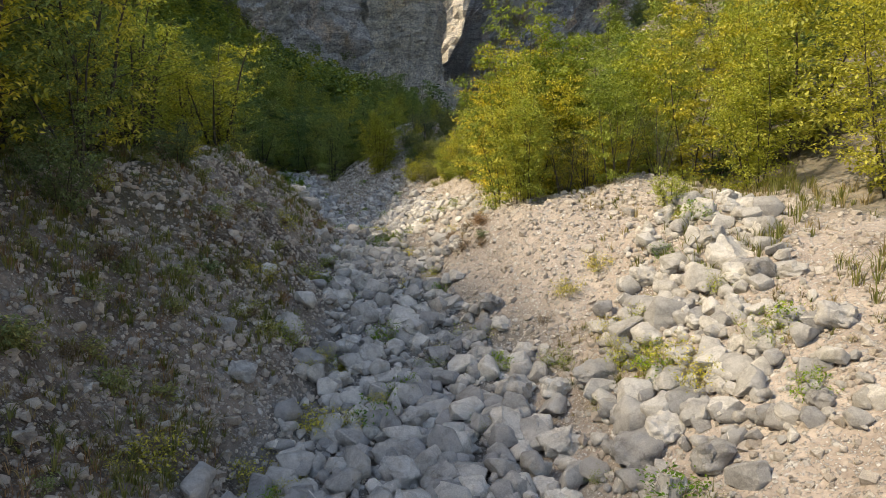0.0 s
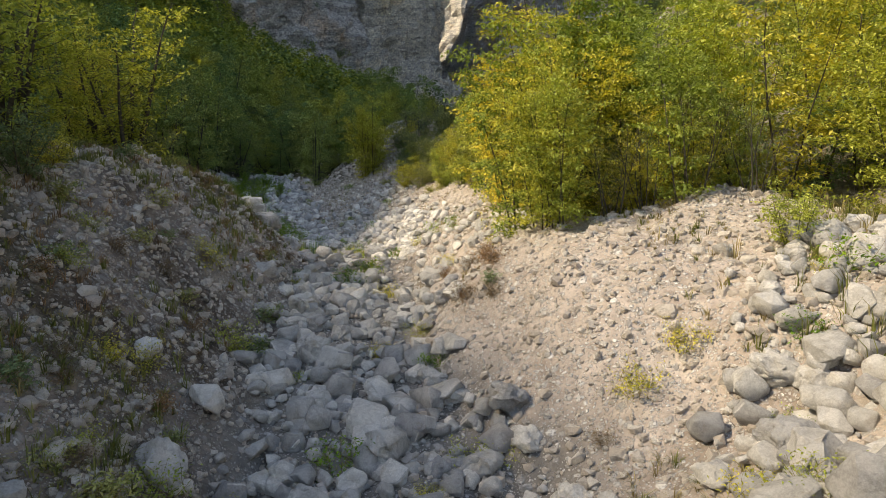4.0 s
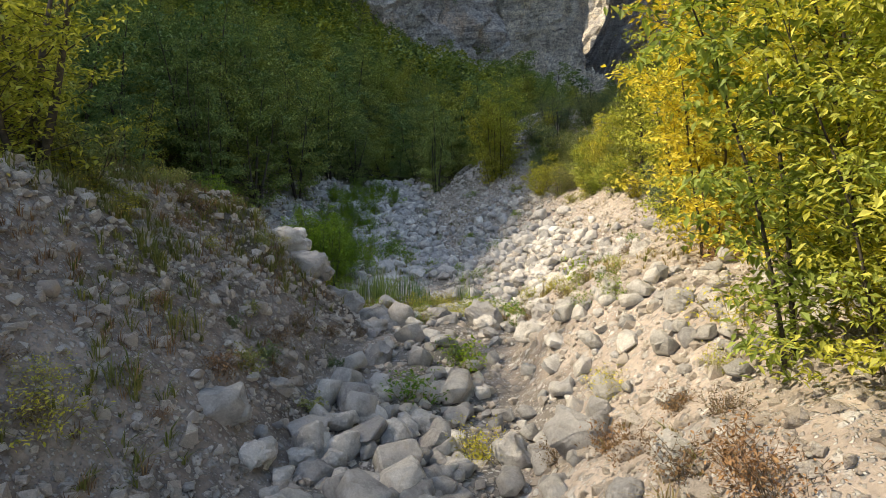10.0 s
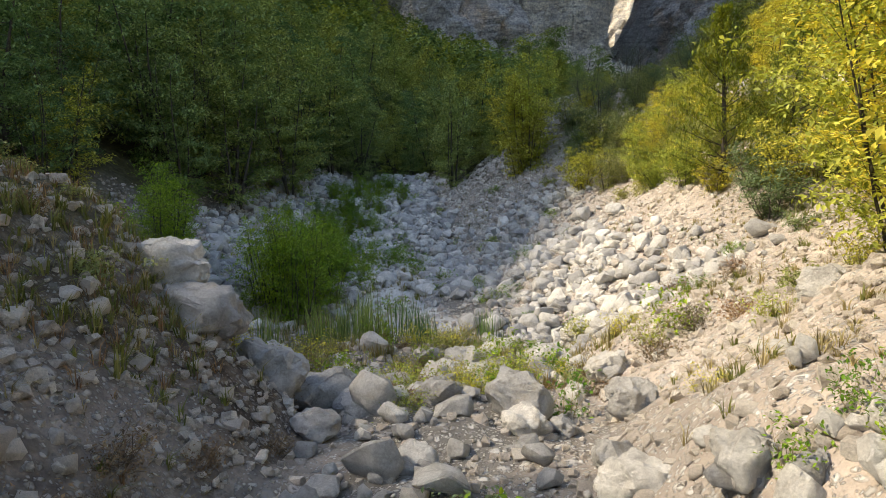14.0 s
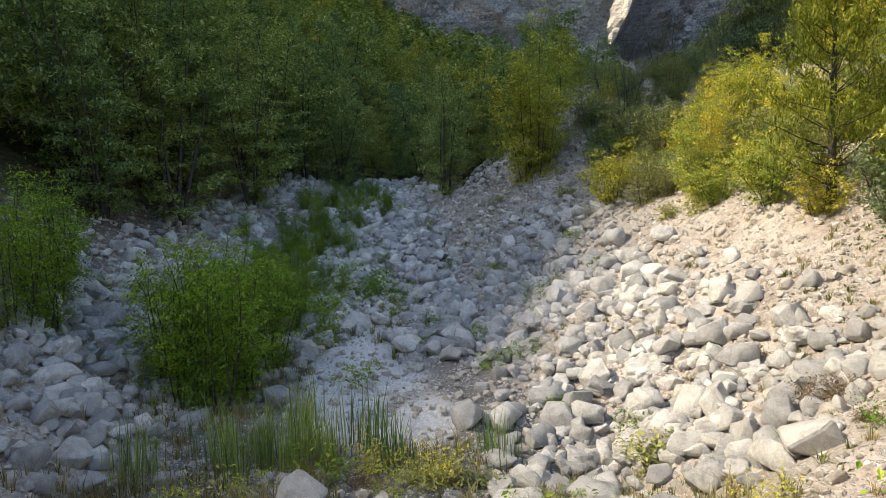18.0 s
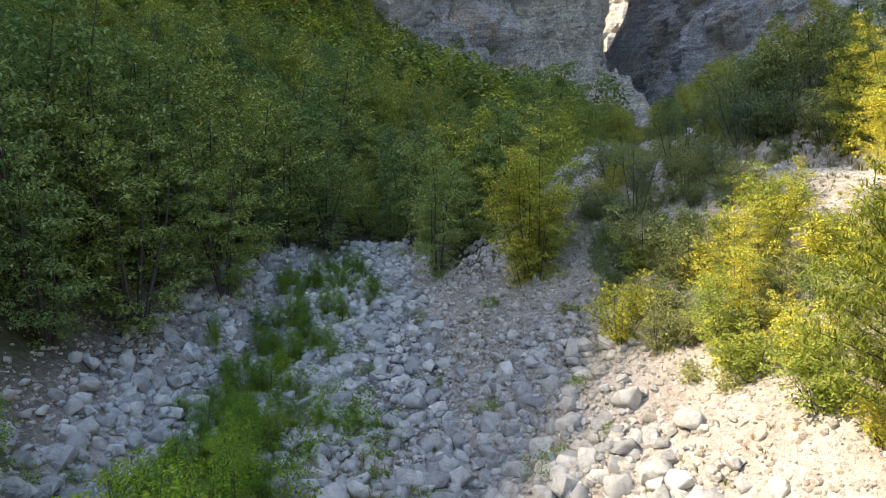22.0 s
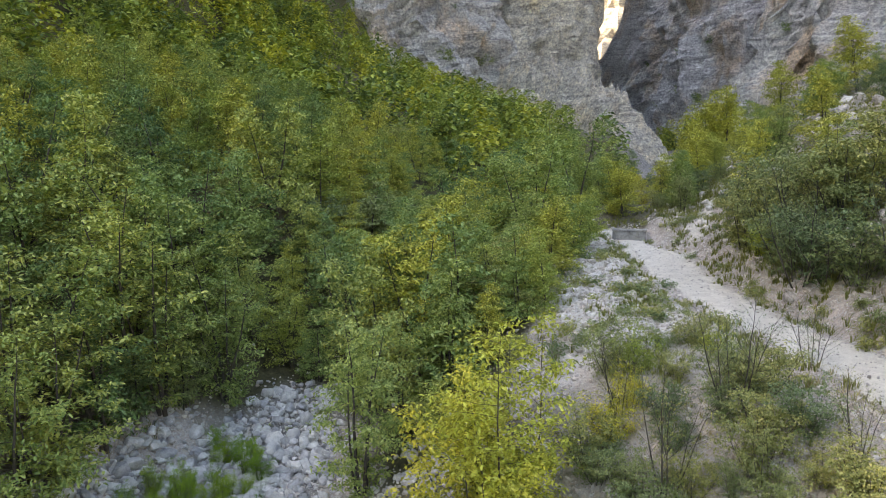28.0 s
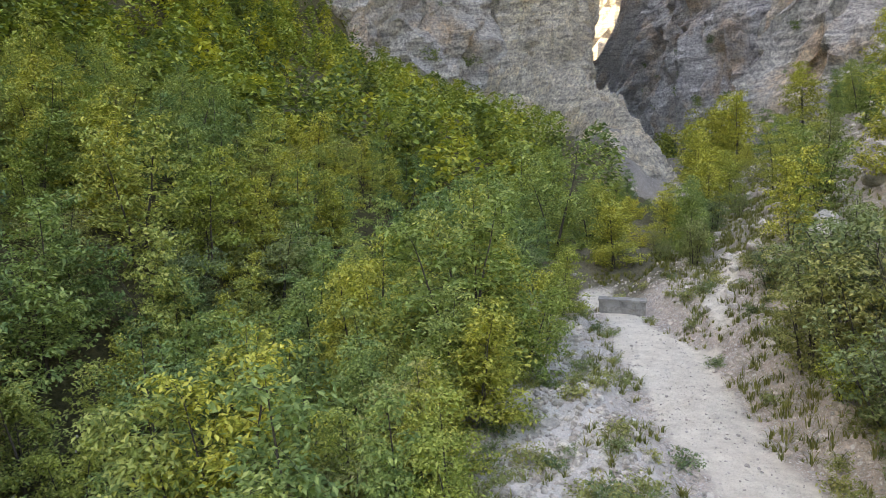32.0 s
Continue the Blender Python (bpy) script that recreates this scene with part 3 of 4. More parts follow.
                spots.append(c + rng.normal(0, scatter * rng.uniform(.65, 1.1), (max(2, m // sprays), 3)) * (1, 1, .38))
    v, f = leaves(rng, np.concatenate(spots), leaf)
    return (tv, tf), (bv, bf), (v, f)


def pine(seed, height, whorls=11, leaf=0.13, per=70):
    rng = np.random.default_rng(seed)
    tv, tf, bv, bf, spots = [], [], [], [], []
    pts = bent(rng, Vector((0, 0, -.15)), Vector((0, 0, 1)), height, 9, 0.02)
    tube(tv, tf, pts, 0.02 * height, 0.008, 7)
    for w in range(whorls):
        f = 0.12 + 0.86 * w / (whorls - 1)
        q = f * 9
        i = min(int(q), 8)
        p = pts[i].lerp(pts[i + 1], q - i)
        for j in range(5):
            b = 2 * math.pi * j / 5 + rng.uniform(-.4, .4) + w
            length = height * .34 * (1 - f) ** .75 * rng.uniform(.75, 1.15) + .14
            tw = bent(rng, p, Vector((math.cos(b), math.sin(b), .25 + .6 * f)), length, 5, .07, .05)
            tube(bv, bf, tw, .008 + .006 * length, .003, 3)
            arr = np.array([list(x) for x in tw])
            m = int(per * (0.4 + length))
            t = rng.uniform(.3, 1.05, m) * 5
            ii = np.clip(t.astype(int), 0, 4)
            fr = (t - ii)[:, None]
            spots.append(arr[ii] * (1 - fr) + arr[ii + 1] * fr + rng.normal(0, .035 + .05 * length, (m, 3)))
    v, f = leaves(rng, np.concatenate(spots), leaf, -.6, .16)
    return (tv, tf), (bv, bf), (v, f)


def plant_kind(name, shapes, leaf_mat, label, category, group, stem_mat=None):
    """The first of its kind: an Empty with trunk, branches and crown below it, parked where its first place is."""
    (tv, tf), (bv, bf), (cv, cf) = shapes
    e = new(name)
    e.empty_display_size = 0.2
    tf = tf + [tuple(i + len(tv) for i in f) for f in bf]          # the limbs grow from the trunk
    tv = tv + bv
    for part_name, v, f, m in (("trunk", tv, tf, stem_mat or mat_bark), ("crown", cv, cf, leaf_mat)):
        if len(v):
            o = new(part_name, mesh_of(part_name, v, f, m, part_name != "crown"))
            o.parent = e
    return tagged(e, label, category, group)


class Planting:
    """Plants a kind at place after place: the first time the thing itself, then copies."""
    def __init__(self, thing):
        self.thing, self.first, self.rng = thing, True, random.Random(len(thing.name) * 7 + 1)

    def at(self, x, y, size=1.0, turn=None, sink=0.03, label=""):
        r = self.rng
        m = pose(x, y, ground_at(x, y) - sink, r.uniform(-4, 4), r.uniform(-4, 4), r.uniform(0, 360) if turn is None else turn)
        wide = size * r.uniform(.88, 1.12)
        if self.first:
            ob, self.first = self.thing, False
            ob.matrix_basis = m @ Matrix.Diagonal((wide, wide, size, 1))
        else:
            self.thing.scale, keep = (wide, wide, size), self.thing.scale.copy()
            ob = copy_thing(self.thing, m)
            self.thing.scale = keep
        if label:
            tagged(ob, label)
        return ob

# ---- trees ----
GROUP_R, GROUP_L, GROUP_H = "trees on the sunny bank", "trees above the shaded bank", "trees of the wooded slope"
YOUNG = dict(stems=4, spread=.24, reach=.2, twigs=27, per_twig=50, leaf=.092, low=.05, ascend=.55, scatter=.11, stout=.45, rank=5)
EDGE = dict(stems=4, spread=.26, reach=.25, twigs=24, per_twig=60, leaf=.13, low=.05, ascend=.4, scatter=.15, start=.3)
BUSH = dict(stems=8, spread=.65, reach=.28, twigs=12, per_twig=30, leaf=.08, low=.04, ascend=.7, scatter=.085, stout=.6, rank=4)
SLOPE = dict(stems=3, spread=.24, reach=.27, twigs=18, per_twig=74, leaf=.155, low=.05, ascend=.35, scatter=.2, start=.35, rank=4)


def trees(name, seeds, height, shape, tone, label, category, group, **changes):
    return [Planting(plant_kind(name, broadleaf(s, height, **{**shape, **changes}), mat_leaf[tone], label, category, group)) for s in seeds]


yellow_tall = trees("young_tree", (1, 2), 4.2, YOUNG, "yellow", "slender young tree with yellow autumn leaves on a gravel bank", "tree", GROUP_R, leaf=.078, per_twig=58)
lime_tall = trees("young_tree", (3, 4), 4.2, YOUNG, "lime", "leafy young tree turning from green to yellow", "tree", GROUP_R, reach=.22, leaf=.078, per_twig=60)
green_tree = trees("broadleaf_tree", (5, 6), 5.6, EDGE, "green", "green broadleaf tree at the wood's edge", "tree", GROUP_L)
lime_edge = trees("broadleaf_tree", (24, 25), 5.0, EDGE, "lime", "tall leafy tree with yellow-green sunlit crown", "tree", GROUP_L, per_twig=40, spread=.34, stout=1.4)
dark_tree = trees("broadleaf_tree", (7, 8), 6.2, EDGE, "dark", "dense dark green tree at the wood's edge", "tree", GROUP_L, stems=4, twigs=25, ascend=.25, spread=.22)
lime_spire = trees("young_tree", (26, 27), 4.0, YOUNG, "lime", "narrow upright young tree with yellow-green leaves", "tree", GROUP_R, stems=2, spread=.14, reach=.15, twigs=34)
young_pine = Planting(plant_kind("pine_tree", pine(9, 4.0, 13, .15, 110), mat_leaf["pine"], "young pine with grey-green needles on the bank", "tree", GROUP_R))
bush_fresh = trees("bush", (10, 11), 2.5, BUSH, "fresh", "fresh green leafy bush in the dry stream bed", "bush", "bushes in the stream bed", spread=.22, stems=8, twigs=17, per_twig=30, reach=.17, ascend=1.0, leaf=.057)
bush_olive = trees("bush", (12, 13), 1.8, BUSH, "olive", "grey-green bush on the stony slope", "bush", "bushes on the slope")
bush_lime = trees("bush", (22, 23), 1.8, BUSH, "lime", "yellowing leafy bush on the bank", "bush", "bushes on the slope")
slope_lime = trees("slope_tree", (14, 15, 64), 4.6, SLOPE, "meadow", "yellow-green tree on the wooded slope", "tree", GROUP_H, stems=2, spread=.2, twigs=32, reach=.33, ascend=.3, cone=True)
slope_green = trees("slope_tree", (16, 17, 65), 5.0, SLOPE, "green", "green tree on the wooded slope", "tree", GROUP_H, stems=2, spread=.16, twigs=34, reach=.32, ascend=.2, cone=True)
slope_dark = trees("slope_tree", (18, 19), 5.6, SLOPE, "dark", "dark green tree on the wooded slope", "tree", GROUP_H, stems=2, twigs=24, ascend=.2)
slope_olive = trees("slope_tree", (20, 21), 3.4, SLOPE, "olive", "grey-green shrubby tree on the wooded slope", "tree", GROUP_H, stems=5, twigs=11, leaf=.13)

for kind, k, places in (
    (lime_tall, 0, [(1.5, 14.2, .72), (1.95, 16.1, 1.08), (3.1, 15.2, .62), (2.0, 19.6, 1.0), (4.2, 17.5, 1.0), (3.4, 21.5, 1.0), (6.5, 15.0, 1.0), (5.6, 12.6, .8), (-3.25, 38.2, .84)]),
    (lime_tall, 1, [(1.7, 13.9, .66), (1.9, 15.2, .85), (2.6, 16.6, 1.15), (4.4, 14.6, .6), (5.6, 19, 1.1), (1.6, 21.4, .9), (7.5, 18, 1.1), (6.8, 10.6, 1.0)]),
    (yellow_tall, 0, [(1.45, 18.9, .95), (2.9, 18.2, 1.0), (2.3, 23.4, 1.0), (3.6, 26, 1.0), (5.0, 16, 1.0), (4.6, 29, 1.05), (4.9, 39.6, .8)]),
    (yellow_tall, 1, [ (3.7, 15.9, .9), (2.3, 17.6, .9), (2.7, 25, 1.0), (4.6, 22.8, 1.1), (1.0, 34.4, .55), (-3.35, 38.5, 1.06), (.4, 33.2, .5), (3.4, 35.2, .7), (5.2, 34, .9)]),
    (slope_green, 0, [(-3.6, 45.2, .5), (-5.0, 44.2, .6)]),
    (slope_olive, 0, [(-3.9, 46.8, .62), (-4.4, 45.6, .6)]),
    (slope_lime, 0, [(-3.1, 48.4, .5), (-2.3, 53.2, .42), (-2.0, 55.4, .42)]),
    (slope_lime, 1, [(-3.0, 45.4, .42), (-2.7, 50.6, .48), (-2.9, 51.8, .5)]),
    (lime_spire, 0, [(1.2, 14.9, .85), (2.9, 16.9, 1.1), (5.2, 14.8, 1.0), (-3.05, 38.8, .98), (-3.6, 38.2, .9), (4.3, 40.6, .8)]),
    (lime_spire, 1, [(1.75, 17.2, 1.0), (4.0, 16.4, 1.05), (3.3, 13.8, .7), (4.5, 37.6, .9), (6.2, 36.4, .9)]),
    ([young_pine], 0, [(1.5, 29.8, .85), (3.0, 31.4, .7)]),
    (lime_edge, 0, [(-5.6, 8.2, .8), (-5.9, 13.4, .68), (-5.3, 16.6, .6), (-7.2, 18.6, .55)]),
    (lime_edge, 1, [(-5.4, 10.8, .8), (-6.2, 5.5, .85), (-6.6, 15.4, .66), (-6.3, 17.8, .55)]),
    (green_tree, 0, [ (-13.5, 35.5, 1.0), (-12.6, 40, .9), (-9.5, 50, .8), (-8.4, 20.5, .42), (-7.6, 10.2, .65)]),
    (green_tree, 1, [(-8, 16, .48), (-14.5, 31, 1.0), (-13.2, 44, 1.0), (-6.6, 42.0, .74), (-7, 48, .7)]),
    (dark_tree, 0, [(-12.6, 33, .75), (-13.2, 37.6, 1.0), (-12.2, 35.2, .85), (-12.0, 38.8, .8), (-12.2, 27.5, .5), (-12.8, 42.2, .75), (-5.2, 7.0, .42), (-14, 26, .7), (-9.6, 22.2, .34), (7.2, 16.2, .42), (6.1, 15.6, .34), (8.3, 15.6, .45)]),
    (dark_tree, 1, [(-13.4, 29.6, .65), (-11.8, 46, .75), (-15, 40, 1.1), (-13.6, 33.6, 1.0), (-14.6, 36.6, 1.1), (-12.6, 44.2, .8), (-11.2, 24.5, .38), (-4.9, 9.4, .38), (-12, 22, .5), (-9.5, 18.5, .42)]),
    (bush_fresh, 0, [(-6.9, 27.2, .98), (-6.45, 27.7, 1.02), (-7.3, 28.4, .9), (-6.5, 28.8, .8), (-7.0, 29.8, .75), (-9.2, 27.4, .95), (-10.2, 29.0, .8), (-7.7, 31.4, .6), (-8.6, 33.8, .5), (-9.4, 37.2, .5), (-8.9, 39.6, .42)]),
    (bush_fresh, 1, [(-6.3, 26.9, .85), (-7.35, 27.6, .95), (-6.8, 28.2, .95), (-7.6, 29.2, .8), (-9.8, 28.2, .9), (-8.9, 26.6, .75), (-7.2, 30.8, .6), (-8.2, 32.6, .55), (-9.1, 35.4, .5), (-9.9, 38.8, .5), (-10.3, 41.4, .55)]),
    (bush_olive, 0, [(-.9, 36.5, .9), (1.2, 37.4, .5), (-2.0, 39.6, .7), (.4, 39.8, .4), (3.4, 46.2, 1.2), (4.6, 50, 1.5), (3.0, 48.3, 1.1), (3.4, 56.0, .9), (-4.6, 8.4, .6), (-4.7, 12.4, .5)]),
    (bush_olive, 1, [(-.2, 35.2, .8), (-1.6, 41.6, .7), (1.9, 36.4, .5), (4.4, 43, .9), (3.6, 53.6, 1.2), (3.2, 50.6, 1.35), (4.1, 52.2, 1.5), (4.7, 48.4, 1.5), (.2, 38.2, .6), (-5.0, 17.0, .5)]),
    (bush_lime, 0, [(-1.4, 34.3, .85), (.9, 31.6, .6), (2.9, 14.3, .6), (.2, 34.6, .7), (1.5, 35.6, .8), (1.3, 29.6, .5)]),
    (bush_lime, 1, [(2.0, 17.0, .7), (.2, 32.4, .6), (3.6, 14.3, .7), (2.3, 28.4, .8), (2.0, 33.8, .8), (-4.9, 13.4, .4), (3.9, 11.9, .45)]),
):
    for x, y, size in places:
        kind[k].at(x, y, size)

bare_tree = Planting(plant_kind("bare_tree", broadleaf(51, 2.6, 6, .45, .3, 16, 3, .05, .1, 1.1, .05, .4, .6), mat_leaf["olive"], "nearly leafless shrub of grey-brown twigs", "shrub", "bare shrubs"))
for x, y, size in [(1.75, 41.6, .5), (2.9, 46.6, 1.0), (3.5, 48.8, 1.15), (3.2, 51.5, .95), (4.4, 45.2, 1.1), (-.9, 38.6, .8), (.1, 39.6, .75), (-1.5, 40.4, .6), (1.4, 38.4, .5), (2.9, 14.0, .6), (3.5, 13.9, .65), (2.4, 13.9, .5), (4.3, 13.8, .6)]:
    bare_tree.at(x, y, size)


def wood(count, box, spacing, inside, kinds, sizes, seed):
    """Trees at random places of a stretch, none nearer to another than the spacing."""
    r, have, tries = random.Random(seed), [], 0
    while len(have) < count and tries < 20000:
        tries += 1
        x, y = r.uniform(box[0], box[1]), r.uniform(box[2], box[3])
        if not inside(x, y) or any((x - a) ** 2 + (y - b) ** 2 < spacing ** 2 for a, b in have):
            continue
        have.append((x, y))
        r.choice(kinds).at(x, y, r.uniform(*sizes))


leafy = [slope_lime[0], slope_lime[1], slope_lime[2], slope_green[0], slope_green[1], slope_green[2], slope_olive[0]]
deep = [slope_lime[0], slope_lime[2], slope_green[0], slope_green[1], slope_dark[0], slope_dark[1], slope_olive[1], slope_green[2]]
wood(84, (-13, -2.6, 43, 63), 1.4, lambda x, y: x < (-5.0 if y < 50 else -3.2) and (y > 47.5 or x > bed_x(y) + 2.2 or x < bed_x(y) - 2.6), leafy, (.45, .85), 1)
wood(24, (-5.4, -3.1, 41.6, 50.5), .75, lambda x, y: x < np.interp(y, [41, 45, 50], [-3.9, -3.3, -3.0]), [bush_lime[0], bush_olive[0], bush_olive[1], slope_lime[0], slope_green[2]], (.34, .5), 21)
wood(38, (-26, -13.5, 28, 50), 1.8, lambda x, y: True, [slope_dark[0], slope_dark[1], slope_green[0], slope_green[1]], (.8, 1.2), 11)
wood(76, (-32, -12.5, 50, 72), 1.9, lambda x, y: True, deep, (.7, 1.1), 2)
wood(62, (-30, 0, 62, 82), 2.1, lambda x, y: x < -2.6, deep, (.65, 1.0), 3)
wood(44, (-2.8, 3.2, 59.4, 80), 1.0, lambda x, y: y > 61.5 or x < -1.9 or x > .8, [slope_olive[0], slope_lime[0], bush_lime[0], bush_olive[1], slope_green[1]], (.4, .62), 12)
wood(40, (3.4, 22, 40, 100), 2.0, lambda x, y: x > np.interp(y, [40, 47, 57, 64, 100], [5.5, 3.6, 4.4, 4.6, 8]), leafy + [bush_olive[0], bush_olive[1]], (.45, .8), 4)
bank_kinds = [green_tree[0], green_tree[1], dark_tree[0], dark_tree[1], lime_edge[0], lime_edge[1]]
wood(18, (-12.5, -5.4, 4, 12.5), 1.3, lambda x, y: x < -5.3, bank_kinds, (.55, .75), 6)
wood(22, (-15, -8, 12.5, 31), 1.5, lambda x, y: x < np.interp(y, [12, 18, 21, 24, 31], [-8.2, -8.6, -9.4, -11.2, -12.8]), bank_kinds, (.4, .6), 16)
wood(95, (-1.9, 4, 32.5, 42), .55, lambda x, y: x > np.interp(y, [32.5, 36, 39, 42], [.2, -1.7, -2.0, -1.0]) and x < path_x(y) - 2.2, [bush_olive[0], bush_olive[1], bush_lime[0], bush_olive[1], bush_olive[0], bush_olive[1]], (.32, .56), 7)
wood(30, (-1.2, 4.2, 27.5, 34), .75, lambda x, y: x > np.interp(y, [27.5, 29.5, 31.5, 34], [1.9, .9, .2, -1.0]) and math.hypot(x - 1.5, y - 29.8) > .8, [bush_lime[0], bush_lime[1], bush_olive[0], bush_olive[1], yellow_tall[1], lime_tall[1]], (.4, .68), 10)
wood(16, (2.2, 6.5, 41, 57), 1.3, lambda x, y: x > path_x(y) + 1.9, [bush_olive[0], bush_olive[1], bush_lime[0], slope_olive[0]], (.6, 1.1), 8)
wood(45, (2.6, 22, 58, 84), 1.5, lambda x, y: x > np.interp(y, [58, 62, 70, 84], [3.6, 4.0, 3.2, 5]), [bush_olive[0], bush_olive[1], bush_lime[0], slope_olive[0], slope_lime[1]], (.4, .9), 9)
for x, y, size in [(8.2, 97, 1.65), (9.8, 95, 1.4), (6.4, 90, 1.05), (12.5, 88, 1.2), (15, 80, 1.1)]:
    slope_lime[0].at(x, y, size, label="tall yellow-green tree at the gorge mouth")
wood(40, (5.5, 22, 6, 40), 2.2, lambda x, y: x > 6.5 - (y - 12) * .02, [slope_lime[0], slope_lime[1], slope_green[1], lime_tall[0]], (.7, 1.1), 5)


def far_wood():
    """The woods farther up the slopes, past counting, in one mesh of leaf sprays."""
    r = np.random.default_rng(77)
    spots = []
    while len(spots) < 820:
        y = 76 + 98 * r.uniform(0, 1) ** 1.3
        x = r.uniform(-60, 4 + (y - 84) * .3)
        if len(spots) < 300:                            # the steep upper slope
            x, y = r.uniform(-60, -31), r.uniform(52, 125)
        if -4.5 < x < 9 and r.uniform() < .93:          # the gorge floor stays open
            continue
        if abs(x - (6 - 17 * min(max((y - 121) / 60, 0), 1))) < 5 + 15 * min(max((y - 121) / 60, 0), 1) and y > 116:
            continue
        h = r.uniform(3, 6)
        n = 230
        u = r.uniform(0, 1, n)
        rad = h * .33 * np.sin(np.pi * (u * .85 + .12)) ** .7 * np.sqrt(r.uniform(.2, 1, n))
        a = r.uniform(0, 2 * np.pi, n)
        spots.append(np.stack([x + rad * np.cos(a), y + rad * np.sin(a), ground_at(x, y) + u * h], 1))
    v, f = leaves(r, np.concatenate(spots), .45, .3, .7)
    me = mesh_of("far_woods", v, f, mat_far[0], False)
    me.materials.append(mat_far[1])
    me.materials.append(mat_far[2])
    me.polygons.foreach_set("material_index", np.repeat(r.choice([0, 0, 1, 2], len(spots)), 230).astype(np.int32))
    return tagged(new("far_woods", me), "distant green woods on the slopes below the cliffs", "woods", kind="stuff")


far_wood()


cliff_scrub = Planting(plant_kind("cliff_bush", broadleaf(41, 2.6, 4, .5, .36, 8, 14, .3, .02, .4, .2, .3, 1, 4), mat_leaf["dark"], "dark evergreen bush rooted in the cliff", "bush", "bushes on the cliffs"))


def bushes_on(rock, count, low, high, box, seed):
    """Bushes rooted on a rock face between two heights."""
    r = random.Random(seed)
    spots = [v.co for v in rock.data.vertices if low < v.co.z < high and box[0] < v.co.x < box[1]]
    for _ in range(count):
        p = r.choice(spots)
        o = cliff_scrub.at(p.x, p.y, r.uniform(.5, 1.25))
        o.matrix_basis = Matrix.Translation((0, 0, p.z - o.matrix_basis.translation.z - .3)) @ o.matrix_basis


bushes_on(cliff_left, 26, 18, 50, (-75, -20), 1)
bushes_on(cliff_right, 30, 10, 48, (15, 60), 2)
bushes_on(cliff_gorge, 12, 14, 34, (10, 26), 3)

# ---- stones ----
def lump(seed, points=11, round_off=.16, fine=False):
    """A worn block of limestone: the hull of a few corners, its edges rounded off."""
    rng = random.Random(seed)
    bm = bmesh.new()
    for k in range(points):
        # corners spread evenly round a block, each pushed in or out
        h = 1 - 2 * (k + .5) / points
        a = k * 2.39996 + rng.uniform(-.5, .5)
        w = math.sqrt(1 - h * h) ** .6
        q = rng.uniform(.78, 1.12)
        bm.verts.new((w * math.cos(a) * q, w * math.sin(a) * q * .85, h * .72 * rng.uniform(.85, 1.1)))
    hull = bmesh.ops.convex_hull(bm, input=bm.verts)
    bmesh.ops.delete(bm, geom=[g for g in hull["geom_interior"] if isinstance(g, bmesh.types.BMVert)], context="VERTS")
    bmesh.ops.dissolve_limit(bm, angle_limit=radians(9), verts=bm.verts, edges=bm.edges)
    if round_off > .05:
        bmesh.ops.bevel(bm, geom=bm.edges[:], offset=round_off, segments=2 if fine else 1, profile=.55, affect="EDGES", clamp_overlap=True)
    bmesh.ops.triangulate(bm, faces=bm.faces)
    if fine:
        bmesh.ops.subdivide_edges(bm, edges=[e for e in bm.edges if e.calc_length() > .16], cuts=2, use_grid_fill=True)
        bmesh.ops.triangulate(bm, faces=bm.faces)
        bm.normal_update()
        off = Vector((seed * 3.7, seed * 1.3, 0))
        moves = [(v, v.normal * (.2 * noise.fractal(v.co * 1.9 + off, .8, 2.1, 5) + .06 * noise.noise(v.co * 6 + off))) for v in bm.verts]
        for v, d in moves:
            v.co += d
    bmesh.ops.recalc_face_normals(bm, faces=bm.faces)
    v = np.array([list(w.co) for w in bm.verts])
    bm.verts.index_update()
    f = np.array([[w.index for w in face.verts] for face in bm.faces])
    bm.free()
    return v / np.abs(v).max(), f


def stone_mesh(name, seed, material):
    v, f = lump(seed, 12 + seed % 6, .13 + .03 * (seed % 3), True)
    me = mesh_of(name, v, f, material)
    me.set_sharp_from_angle(angle=radians(48))
    return me


boulder_meshes = [stone_mesh("boulder", s, mat_boulder) for s in range(12)]


def boulder(x, y, r, seed, sink=.3, label="", up=None):
    rnd = random.Random(seed)
    o = new("boulder", boulder_meshes[seed % len(boulder_meshes)])
    sx, sy, sz = r * rnd.uniform(.85, 1.25), r * rnd.uniform(.8, 1.1), r * rnd.uniform(.75, 1.05)
    z = ground_at(x, y) if up is None else up
    o.matrix_basis = pose(x, y, z + sz * (.62 - sink), rnd.uniform(-25, 25), rnd.uniform(-25, 25), rnd.uniform(0, 360)) @ Matrix.Diagonal((sx, sy, sz, 1))
    return tagged(o, label or "grey limestone boulder lying among stones", "boulder", "boulders of the dry stream")


